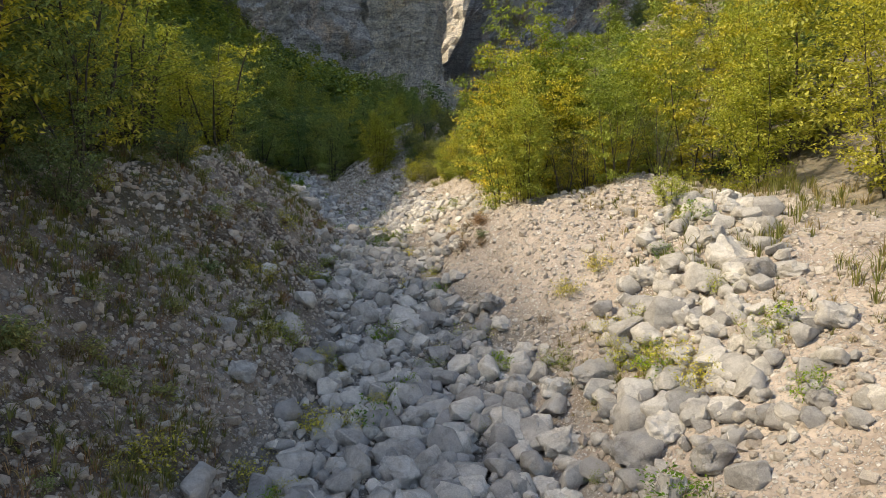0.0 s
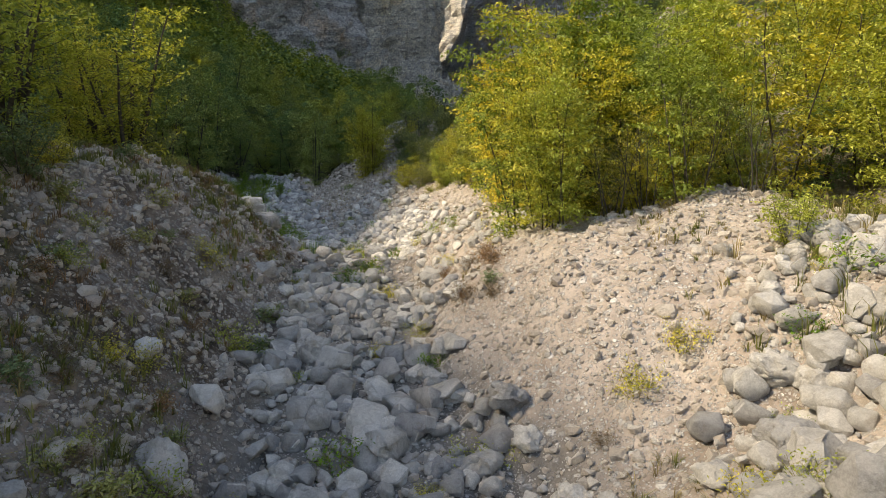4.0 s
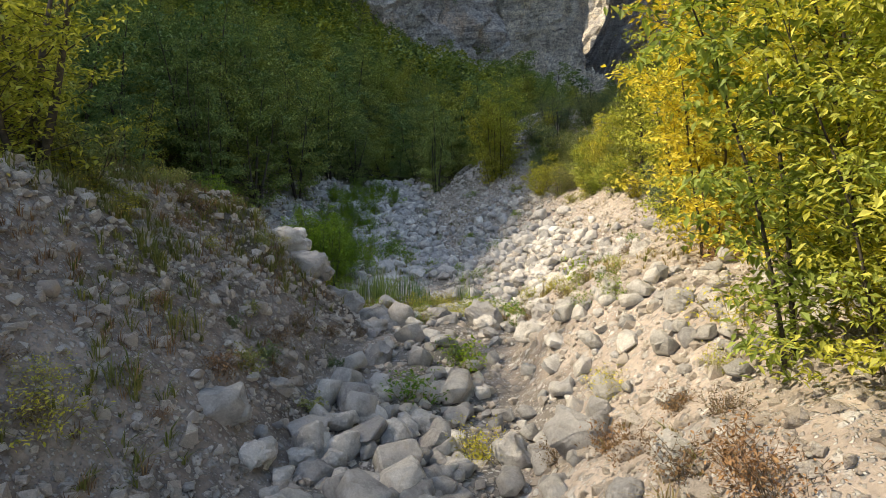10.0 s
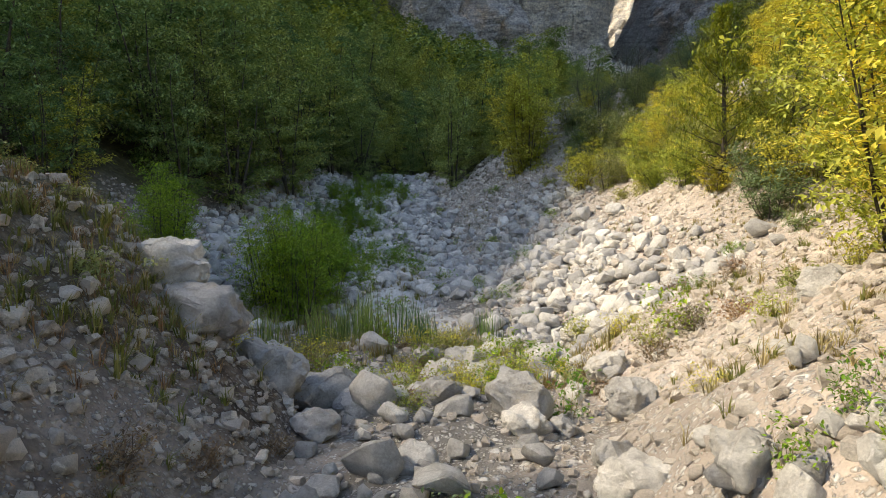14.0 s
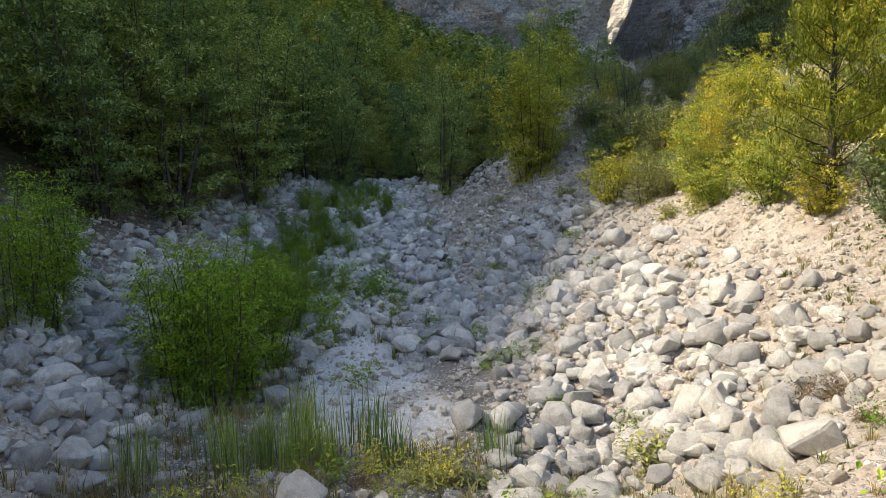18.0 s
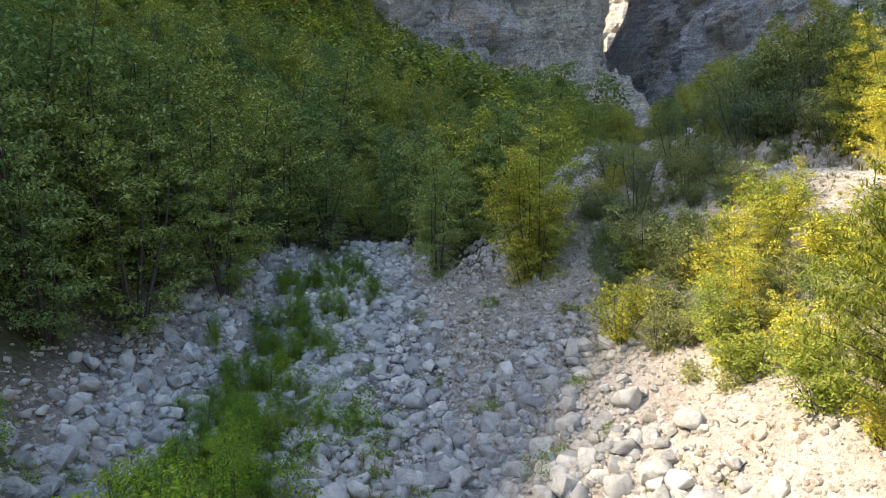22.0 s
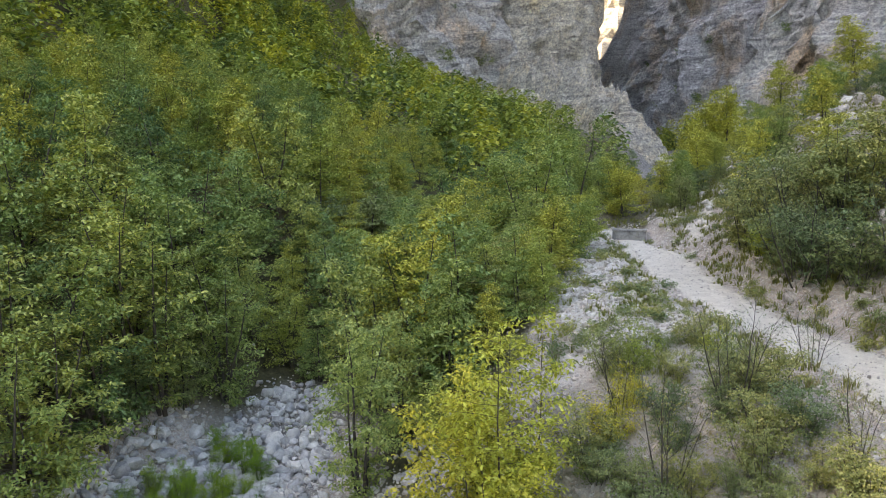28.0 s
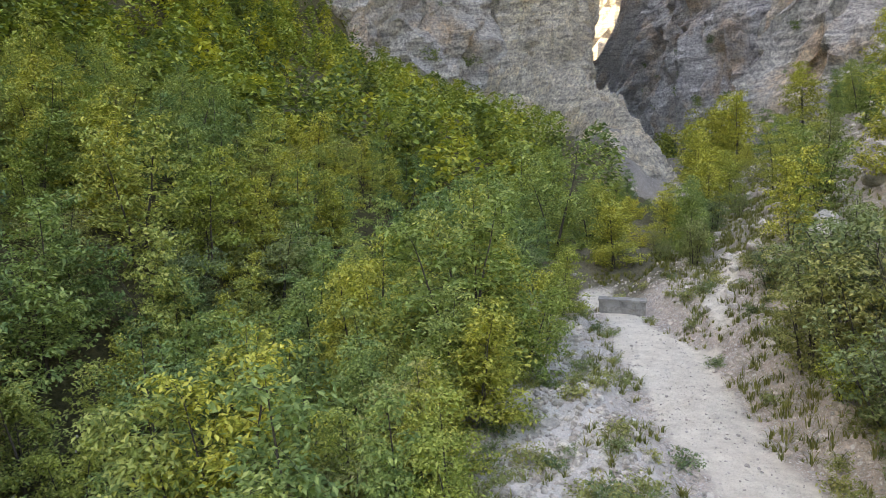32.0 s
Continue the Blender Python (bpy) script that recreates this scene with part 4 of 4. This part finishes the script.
def scatter(name, count, sampler, sizes, material, points, label, seed, sink=.35, round_off=.06):
    """Many stones in one mesh, of six shapes."""
    rng = np.random.default_rng(seed)
    shapes = [lump(100 + seed * 10 + k, points, round_off) for k in range(6)]
    xy = sampler(rng, count)
    n = len(xy)
    z = land(xy[:, 0], xy[:, 1])
    r = sizes(rng, n, xy)
    vs, fs, base = [], [], 0
    kinds = rng.integers(0, 6, n)
    for k in range(6):
        sel = np.where(kinds == k)[0]
        v, f = shapes[k]
        m = len(sel)
        a = rng.uniform(0, 2 * np.pi, m)
        b = rng.normal(0, .5, m)
        sc = r[sel][:, None] * rng.uniform(.7, 1.25, (m, 3))
        w = v[None, :, :] * sc[:, None, :]
        cb, sb = np.cos(b)[:, None], np.sin(b)[:, None]
        w = np.stack([w[:, :, 0], w[:, :, 1] * cb - w[:, :, 2] * sb, w[:, :, 1] * sb + w[:, :, 2] * cb], 2)
        ca, sa = np.cos(a)[:, None], np.sin(a)[:, None]
        w = np.stack([w[:, :, 0] * ca - w[:, :, 1] * sa, w[:, :, 0] * sa + w[:, :, 1] * ca, w[:, :, 2]], 2)
        w += np.stack([xy[sel, 0], xy[sel, 1], z[sel] + r[sel] * (.6 - sink)], 1)[:, None, :]
        vs.append(w.reshape(-1, 3))
        fs.append((f[None] + (base + np.arange(m) * len(v))[:, None, None]).reshape(-1, 3))
        base += m * len(v)
    me = mesh_of(name, np.concatenate(vs), np.concatenate(fs), material)
    me.set_sharp_from_angle(angle=radians(33))
    return tagged(new(name, me), label, "stones", kind="stuff")


def stony(x, y):
    """How thickly stones lie, 0 to 1."""
    c = bed_x(y)
    inb = step(-.5, .4, x - c + bed_l(y)) * step(-.5, .4, c + bed_r(y) - x)
    d = inb * (1 - step(44, 50, y))
    pool = 1 - step(.8, 1.3, np.hypot((x + 4.4) / 2.0, (y - 26.0) / 3.9))
    d = d * (1 - .95 * pool)
    strip = (1 - step(.25, .6, np.abs(x - c - np.interp(y, [14, 18, 22], [.55, .75, .5])))) * step(14.5, 16, y) * (1 - step(21.5, 23, y))
    d = d * (1 - .8 * strip) * (1 - .72 * step(16.5, 18, y) * (1 - step(22.5, 24, y)))
    fan = step(-.3, .5, x - c - bed_r(y)) * (1 - step(1.8, 3.4, x - c - bed_r(y))) * (step(24, 26, y) * (1 - step(34, 38, y)) + step(14.5, 16, y) * (1 - step(17.5, 19, y)) * .45)
    gully = (1 - step(.6, 1.2, np.abs(x - np.interp(y, [6, 8, 10.5, 12], [2.6, 2.9, 3.7, 4.6])) * .8)) * step(5, 6.5, y) * (1 - step(11, 12.5, y))
    left = step(-.2, .6, c - bed_l(y) - x) * (1 - step(1.8, 3.2, c - bed_l(y) - x)) * step(23, 26, y) * (1 - step(42, 46, y))
    return np.clip(d + fan + gully + left * .9, 0, 1) * (1 - step(.2, .6, silt_mask(x, y)))


def by_density(density, box, floor=0.0):
    def sample(rng, count):
        out, have = [], 0
        while have < count:
            x, y = rng.uniform(box[0], box[1], 40000), rng.uniform(box[2], box[3], 40000)
            keep = rng.uniform(0, 1, 40000) < np.maximum(density(x, y), floor)
            p = np.stack([x[keep], y[keep]], 1)
            out.append(p)
            have += len(p)
        return np.concatenate(out)[:count]
    return sample


def open_land(x, y):
    return (1 - .85 * wood_mask(x, y)) * (1 - path_mask(x, y)) * .6


scatter("stream_stones", 10500, by_density(stony, (-13, 5, 3, 48)), lambda g, n, p: np.minimum(g.lognormal(-2.48, .55, n).clip(.03, .34), np.where((p[:, 1] > 13.5) & (p[:, 1] < 21) & (p[:, 0] > -1.2), .13, np.where(p[:, 1] < 24, .24, .24))), mat_stone, 10, "grey and pale limestone cobbles heaped in the dry stream", 1, .14)


def small_hull(name, count, sampler, sizes, material, label, seed):
    """Chips too small to round off: eight corners each."""
    return scatter(name, count, sampler, sizes, material, 9, label, seed, .42, .02)


small_hull("gravel", 44000, by_density(lambda x, y: np.maximum(stony(x, y) * .8, open_land(x, y) * (1 - .25 * silt_mask(x, y))), (-13, 6, 3, 62)), lambda g, n, p: g.lognormal(-3.5, .5, n).clip(.012, .08), mat_clod, "pale limestone gravel and chips on the banks", 2)


def rubble(x, y):
    """The bare, crumbling parts of both banks."""
    c = bed_x(y)
    bank = step(-.1, .4, np.maximum(x - c - bed_r(y), c - bed_l(y) - x)) * (1 - .8 * wood_mask(x, y)) * (1 - path_mask(x, y))
    return bank * (.25 + .75 * step(-.1, .5, fbm(x, y, 1.4, 3, 63)))


scatter("bank_rubble", 15000, by_density(rubble, (-7, 5.5, 3.5, 40)), lambda g, n, p: g.lognormal(-3.75, .55, n).clip(.014, .1), mat_clod, 10, "pale broken limestone lying on the crumbling banks", 5, .5, .06)
scatter("loam_rubble", 4800, by_density(lambda x, y: step(-.1, .3, bed_x(y) - bed_l(y) - x) * (1 - step(2.4, 3.6, bed_x(y) - bed_l(y) - x)) * (.3 + .7 * step(-.1, .4, fbm(x, y, 1.0, 3, 67))), (-6.5, -1.4, 3.5, 22)), lambda g, n, p: g.lognormal(-3.6, .45, n).clip(.014, .09), mat_pebble, 9, "small broken stones on the dark earth bank", 8, .35, .02)
scatter("path_pebbles", 1500, by_density(lambda x, y: path_mask(x, y) * .5 + .5 * step(.02, .3, path_mask(x, y)) * (1 - step(.5, .9, path_mask(x, y))), (-2, 8, 34, 62)), lambda g, n, p: g.lognormal(-4.1, .45, n).clip(.008, .05), mat_pebble, 9, "small pebbles trodden into the pale path", 9, .35, .02)
scatter("hillside_stones", 1500, by_density(lambda x, y: step(.8, 2.2, x - path_x(y)) * (.35 + .65 * step(0, .5, fbm(x, y, 2.5, 3, 69))), (1.5, 18, 42, 86)), lambda g, n, p: g.lognormal(-2.3, .6, n).clip(.04, .5), mat_pebble, 10, "pale stones strewn over the slope above the path", 10, .45, .06)
scatter("slope_rubble", 4200, by_density(lambda x, y: step(-.2, .5, x - bed_x(y) - bed_r(y)) * (1 - step(-1.9, -.9, x - np.interp(y, [28, 32, 36, 42], [1.2, .6, -.6, -1.6]))) * (.3 + .7 * step(-.3, .3, fbm(x, y, 1.1, 3, 73))), (-8, 2, 27, 43)), lambda g, n, p: g.lognormal(-3.0, .55, n).clip(.02, .2), mat_pebble, 10, "pale limestone rubble on the slope under the path", 12, .35, .06)
scatter("path_side_stones", 1500, by_density(lambda x, y: step(-.1, .4, silt_mask(x, y) - .2) * (1 - path_mask(x, y)), (-4, 3, 40, 60)), lambda g, n, p: g.lognormal(-3.0, .45, n).clip(.025, .16), mat_pebble, 10, "pale stones on the slope below the path", 6, .4, .06)

for k, (x, y, r) in enumerate([(-2.42, 8.12, 0.22), (-1.88, 9.31, 0.29), (-2.84, 11.19, 0.16), (-1.25, 9.81, 0.18), (-2.25, 9.93, 0.31), (-2.80, 8.78, 0.15), (0.80, 11.47, 0.25), (1.23, 10.15, 0.19), (0.94, 10.90, 0.19), (3.08, 10.45, 0.27), (3.27, 10.19, 0.18), (4.01, 10.29, 0.26), (3.96, 9.49, 0.44), (2.77, 9.17, 0.31), (3.02, 8.70, 0.24), (3.94, 8.45, 0.21), (3.03, 8.15, 0.17), (3.39, 7.93, 0.19), (2.28, 8.27, 0.17), (1.89, 8.26, 0.28), (1.42, 8.40, 0.23), (0.92, 8.77, 0.32), (2.50, 7.37, 0.20), (3.76, 8.72, 0.25), (0.46, 10.75, 0.25)]):
    boulder(x, y, r, k + 0)
for k, (x, y, r) in enumerate([(-2.69, 15.40, 0.24), (-1.94, 14.45, 0.36), (-2.72, 16.46, 0.12), (-0.53, 16.09, 0.25), (-0.02, 15.57, 0.28), (0.47, 14.34, 0.16), (0.23, 14.34, 0.16), (0.12, 14.23, 0.22), (-0.05, 14.23, 0.12), (0.31, 13.95, 0.17), (-1.17, 14.75, 0.18), (-2.42, 18.46, 0.23), (-1.02, 14.97, 0.17), (-1.33, 20.13, 0.22), (1.14, 16.86, 0.10), (1.72, 13.78, 0.09), (-0.47, 14.38, 0.19), (-2.37, 15.27, 0.18), (-2.21, 15.71, 0.17)]):
    boulder(x, y, r, k + 25)
for k, (x, y, r) in enumerate([(-4.25, 20.1, .42), (-3.85, 19.95, .42), (-3.6, 20.45, .5), (-3.3, 20.9, .4), (-2.86, 19.78, 0.25), (-2.25, 19.27, 0.18), (-2.72, 20.44, 0.18), (-2.14, 20.89, 0.27), (-1.41, 20.72, 0.30), (-0.53, 20.73, 0.26), (-1.04, 20.29, 0.15), (-0.68, 19.27, 0.18), (-0.59, 18.72, 0.22), (-0.14, 18.21, 0.19), (0.79, 20.67, 0.21), (-3.60, 21.54, 0.27), (0.31, 19.76, 0.12)]):
    boulder(x, y, r, k + 50)
for k, (x, y, r) in enumerate([(-2.70, 30.48, 0.33), (-1.09, 27.81, 0.29), (-1.55, 27.74, 0.21), (-0.05, 27.06, 0.19), (-0.35, 26.33, 0.20), (0.46, 27.13, 0.19), (0.27, 26.13, 0.20), (0.09, 28.20, 0.19), (-1.01, 28.53, 0.18), (-0.42, 27.71, 0.17), (-3.26, 30.65, 0.28), (-8.31, 26.63, 0.24), (0.70, 26.95, 0.16), (-8.22, 27.81, 0.26), (-2.88, 27.11, 0.13)]):
    boulder(x, y, r, k + 75)
r = random.Random(8)
loose = 0
while loose < 150:
    x, y = r.uniform(-12, 5), r.uniform(3, 47)
    if r.random() > stony(x, y) or (loose < 80 and y > 24) or (15 < y < 21 and x > -1.0):
        continue
    boulder(x, y, r.choice((.15, .17, .2) if 14 < y < 22 else (.16, .19, .22, .25, .29)) * r.uniform(.9, 1.1), r.randrange(1000), .28)
    loose += 1

# ---- grass, herbs and dead stalks ----
def blades(rng, roots, height, count, lean, width):
    """Grass blades: tapered strips of two pieces that bend outwards."""
    n = len(roots)
    r = np.repeat(np.asarray(roots), count, 0)
    h = np.repeat(height, count) * rng.uniform(.5, 1.15, n * count)
    a = rng.uniform(0, 2 * np.pi, n * count)
    out = np.stack([np.cos(a), np.sin(a), np.zeros_like(a)], 1)
    side = np.stack([-np.sin(a), np.cos(a), np.zeros_like(a)], 1)
    k = np.abs(rng.normal(lean, lean * .6, n * count))[:, None]
    up = np.array([0, 0, 1.0])
    base = r + out * (rng.uniform(0, .25, n * count) * np.repeat(height, count))[:, None]
    m = base + (up + out * k * .5) * (h * .55)[:, None]
    t = base + (up * (1 - .25 * k) + out * k * 1.3) * h[:, None]
    w = (width * rng.uniform(.6, 1.3, n * count))[:, None] * side
    v = np.stack([base - w, base + w, m + w * .8, m - w * .8, t], 1).reshape(-1, 3)
    i = (np.arange(n * count) * 5)[:, None]
    f = [tuple(q) for q in np.concatenate([i, i + 1, i + 2, i + 3], 1).tolist()] + [tuple(q) for q in np.concatenate([i + 3, i + 2, i + 4], 1).tolist()]
    return v, f


def grass(name, count, density, box, height, per, lean, material, label, seed, width=.006):
    rng = np.random.default_rng(seed)
    xy = by_density(density, box)(rng, count)
    z = land(xy[:, 0], xy[:, 1]) - .02
    v, f = blades(rng, np.concatenate([xy, z[:, None]], 1), rng.uniform(*height, count), per, lean, width)
    return tagged(new(name, mesh_of(name, v, f, material, False)), label, "grass", kind="stuff")


def bank_grass(x, y):
    c = bed_x(y)
    patch = step(.25, .75, fbm(x, y, 1.6, 3, 91) * .6 + .45)
    right = step(.2, .8, x - c - bed_r(y))
    left = step(.2, .8, c - bed_l(y) - x)
    return patch * np.maximum(right * .5, left * .8) * (1 - path_mask(x, y)) * (1 - silt_mask(x, y) * .7)


def pool_grass(x, y):
    return (1 - step(.75, 1.1, np.hypot((x + 3.2) / 3.0, (y - 23.8) / 2.3))) * step(-.5, .1, fbm(x, y, .8, 2, 95) + .1) + .5 * (1 - step(.8, 1.1, np.hypot((x + 6.2) / 1.8, (y - 29.5) / 4.5))) * (1 - silt_mask(x, y))


def shrub_foot(x, y):
    return step(.2, .7, fbm(x, y, 1.2, 3, 97) + .3) * (step(0, 1.2, x - np.interp(y, [5, 12, 20, 28, 34, 40], [4.5, 2.2, 1.7, 1.7, .2, -2.0])) * (y < 41) + step(0, 1.5, np.interp(y, [5, 20, 24, 45], [-4.2, -5.2, -9.5, -11.5]) - x) * .8) * (1 - path_mask(x, y))


def terrace(x, y):
    return step(.1, .5, fbm(x, y, .9, 3, 99) + .1) * step(40, 42, y) * step(-3.4, -2.4, x) * (1 - path_mask(x, y)) * (1 - .45 * step(-1.6, -2.4, x))


grass("dry_bank_grass", 2200, bank_grass, (-6, 5, 4, 40), (.05, .17), 16, .6, mat_straw, "short dry grass tufts on the gravel banks", 1, .004)
grass("green_bank_grass", 1600, bank_grass, (-6, 5, 4, 40), (.05, .16), 16, .6, mat_grass, "low green herbs and grass on the gravel banks", 2, .005)
grass("pool_sedge", 600, pool_grass, (-8, -.5, 21.5, 34), (.08, .24), 11, .4, mat_grass, "tall green sedge in the dry pool", 3, .006)
grass("pool_straw", 1300, pool_grass, (-8, -.5, 21.5, 34), (.1, .32), 10, .4, mat_straw, "straw-coloured dry stalks in the dry pool", 4, .005)
grass("undergrowth_grass", 1700, shrub_foot, (-13, 7, 4, 44), (.12, .38), 13, .4, mat_grass, "rough grass at the foot of the bushes", 5, .007)
grass("undergrowth_straw", 1000, shrub_foot, (-13, 7, 4, 44), (.1, .35), 12, .45, mat_straw, "dry grass at the foot of the bushes", 6, .006)
grass("path_side_grass", 1900, terrace, (-3.4, 7, 40, 64), (.08, .26), 14, .5, mat_grass, "tufted grey-green grass beside the path", 7, .008)


grass("left_bank_grass", 1500, lambda x, y: step(-.1, .4, fbm(x, y, .9, 3, 93) + .1) * step(.3, 1.0, bed_x(y) - bed_l(y) - x) * (1 - step(3.6, 4.8, bed_x(y) - bed_l(y) - x)), (-8, -2, 4, 22), (.07, .26), 13, .6, mat_grass, "dull green grass tufts on the dark earth bank", 8, .006)
grass("left_bank_straw", 900, lambda x, y: step(-.1, .4, fbm(x, y, .9, 3, 94) + .1) * step(.3, 1.0, bed_x(y) - bed_l(y) - x) * (1 - step(3.6, 4.8, bed_x(y) - bed_l(y) - x)), (-8, -2, 4, 22), (.06, .22), 12, .6, mat_russet, "dead brown stalks on the dark earth bank", 9, .004)
grass("hillside_grass", 4200, lambda x, y: step(.7, 1.2, x - path_x(y)) * (1 - path_mask(x, y)) * (.35 + .65 * step(-.2, .3, fbm(x, y, 1.3, 3, 96))) * (1 - .75 * step(5, 8, x)), (.9, 14, 40, 80), (.12, .34), 12, .5, mat_grass, "grass tufts on the slope above the path", 10, .009)


def herb(seed, height, stalks, leaf, leaf_mat, name, label, group, per=9):
    """A low plant: a few stalks from one root, with leaves all along."""
    return Planting(plant_kind(name, broadleaf(seed, height, stalks, .75, .3, 4, per, leaf, .1, .9, .06, .2, .35, 3), leaf_mat, label, "plant", group, mat_russet if leaf_mat is mat_russet else mat_straw))


weeds = [herb(s, .55, 7, .055, mat_leaf["fresh"], "weed", "fresh green weed growing between the stones", "weeds in the stream bed") for s in (31, 32)]
weeds_y = [herb(s, .5, 9, .036, mat_leaf["lime"], "weed", "yellow-green weed growing between the stones", "weeds in the stream bed", 14) for s in (33, 34)]
tussock = [herb(s, .4, 9, .06, mat_leaf["olive"], "low_shrub", "low grey-green shrub on stony ground", "low shrubs", 12) for s in (35, 36)]
dead = [herb(s, .3, 17, .03, mat_russet, "dead_shrub", "dry russet shrub with bare stalks", "dead shrubs", 9) for s in (37, 38)]

r = random.Random(3)
for x, y, size in [(2.9, 9.1, 1.0), (.45, 13.6, 1.15), (.75, 13.9, 1.0), (.8, 13.2, .8), (.55, 14.2, .85), (.8, 14.6, .75), (.3, 14.9, .7), (.85, 13.7, .9), (.65, 15.2, .7), (-.2, 21.9, 1.2), (.15, 22.3, 1.1), (-.1, 15.6, .8), (.25, 15.2, .9), (1.6, 10.6, .7), (1.0, 25.0, .9), (.4, 25.4, 1.0), (.9, 24.6, .9), (-3.4, 13.0, .8), (-3.2, 10.2, .9), (-4.0, 8.2, .9), (-3.7, 6.6, .8), (-.9, 22.6, .9)]:
    r.choice(dead).at(x, y, size)
for x, y, size in [(2.5, 7.8, 1.2), (2.2, 8.2, 1.0), (3.6, 8.8, .9), (2.0, 10.9, .9), (2.5, 11.2, .8), (1.6, 9.2, .8), (3.4, 7.2, 1.0), (-2.2, 9.6, 1.0), (-2.5, 12.8, 1.1), (-2.0, 6.9, .9), (-2.7, 6.2, 1.1)]:
    r.choice(weeds_y).at(x, y, size)
count = 0
while count < 150:
    x, y = r.uniform(-11, 4), r.uniform(4, 46)
    if r.random() > stony(x, y) * .8 + .12 * (abs(x - bed_x(y)) < 5):
        continue
    r.choice(weeds + weeds_y if y < 25 else weeds).at(x, y, r.uniform(.4, 1.0))
    count += 1
count = 0
while count < 90:
    x, y = r.uniform(-4.5, 6), r.uniform(5, 60)
    if path_mask(x, y) > .1 or stony(x, y) > .3 or x < bed_x(y):
        continue
    r.choice(tussock + ([dead[0]] if y < 40 else [])).at(x, y, r.uniform(.4, 1.1))
    count += 1

for _ in range(90):
    y = r.uniform(29, 44)
    r.choice(bush_fresh).at(np.interp(y, [29, 33, 36, 40, 44], [-7.2, -8.4, -9.7, -10.1, -10.2]) + r.gauss(0, .75), y, r.uniform(.24, .48))
for _ in range(60):
    y = r.uniform(27, 41)
    r.choice(weeds).at(np.interp(y, [27, 34, 41], [-6.6, -7.8, -9.6]) + r.gauss(0, .75), y, r.uniform(.8, 1.6))
for _ in range(80):
    x, y = r.gauss(-2.7, 1.5), r.gauss(23.0, 1.4)
    r.choice([weeds_y[0], weeds_y[1], weeds[0], dead[0], dead[1], tussock[0]]).at(x, y, r.uniform(.6, 1.2))
reed = []
for s in (61, 62):
    rg = np.random.default_rng(s)
    v, f = blades(rg, np.concatenate([rg.normal(0, .13, (26, 2)), np.zeros((26, 1))], 1), np.full(26, .85), 3, .12, .007)
    stand = new("reed_clump", mesh_of("reed_clump", v, f, mat_leaf["dark"], False))
    reed.append(Planting(tagged(stand, "dark green upright reeds in the dry pool", "reeds", "reed clumps in the pool")))
for x, y, size in [(-4.6, 25.6, 1.0), (-4.2, 25.3, .9), (-3.9, 25.8, .85), (-5.2, 25.2, .9), (-3.5, 25.4, .7), (-4.9, 24.8, .8), (-2.6, 25.9, .7), (-5.8, 24.6, .8), (-4.4, 25.0, .9), (-4.8, 25.2, .85)]:
    r.choice(reed).at(x, y, size)
count = 0
while count < 190:
    x, y = r.uniform(-6.6, -2.3), r.uniform(4, 22)
    if x > bed_x(y) - bed_l(y) - .1:
        continue
    r.choice([tussock[0], tussock[1], dead[0], dead[1], weeds_y[0]]).at(x, y, r.uniform(.35, .9))
    count += 1
count = 0
while count < 130:
    x, y = r.uniform(-3.2, 3.5), r.uniform(41, 60)
    if path_mask(x, y) > .02 or x < -3.0:
        continue
    r.choice(tussock).at(x, y, r.uniform(.45, 1.15))
    count += 1

# ---- by the path ----
def block(width, depth, height, edge):
    bm = bmesh.new()
    bmesh.ops.create_cube(bm, size=1.0)
    bmesh.ops.scale(bm, vec=(width, depth, height), verts=bm.verts)
    bmesh.ops.bevel(bm, geom=bm.edges[:], offset=edge, segments=2, affect="EDGES")
    me = bpy.data.meshes.new("block")
    bm.to_mesh(me)
    bm.free()
    return me


culvert = new("culvert")
culvert.matrix_basis = pose(-.42, 57.9, ground_at(-.42, 57.9), 0, 1, -6)
tagged(culvert, "low grey concrete culvert wall beside the pale path", "wall")
for part_name, size, at in (("wall", (1.3, .32, .5), (0, 0, .1)), ("coping", (1.36, .4, .06), (0, 0, .38))):
    o = new(part_name, block(*size, .015))
    o.data.materials.append(mat_concrete)
    o.location = at
    o.parent = culvert
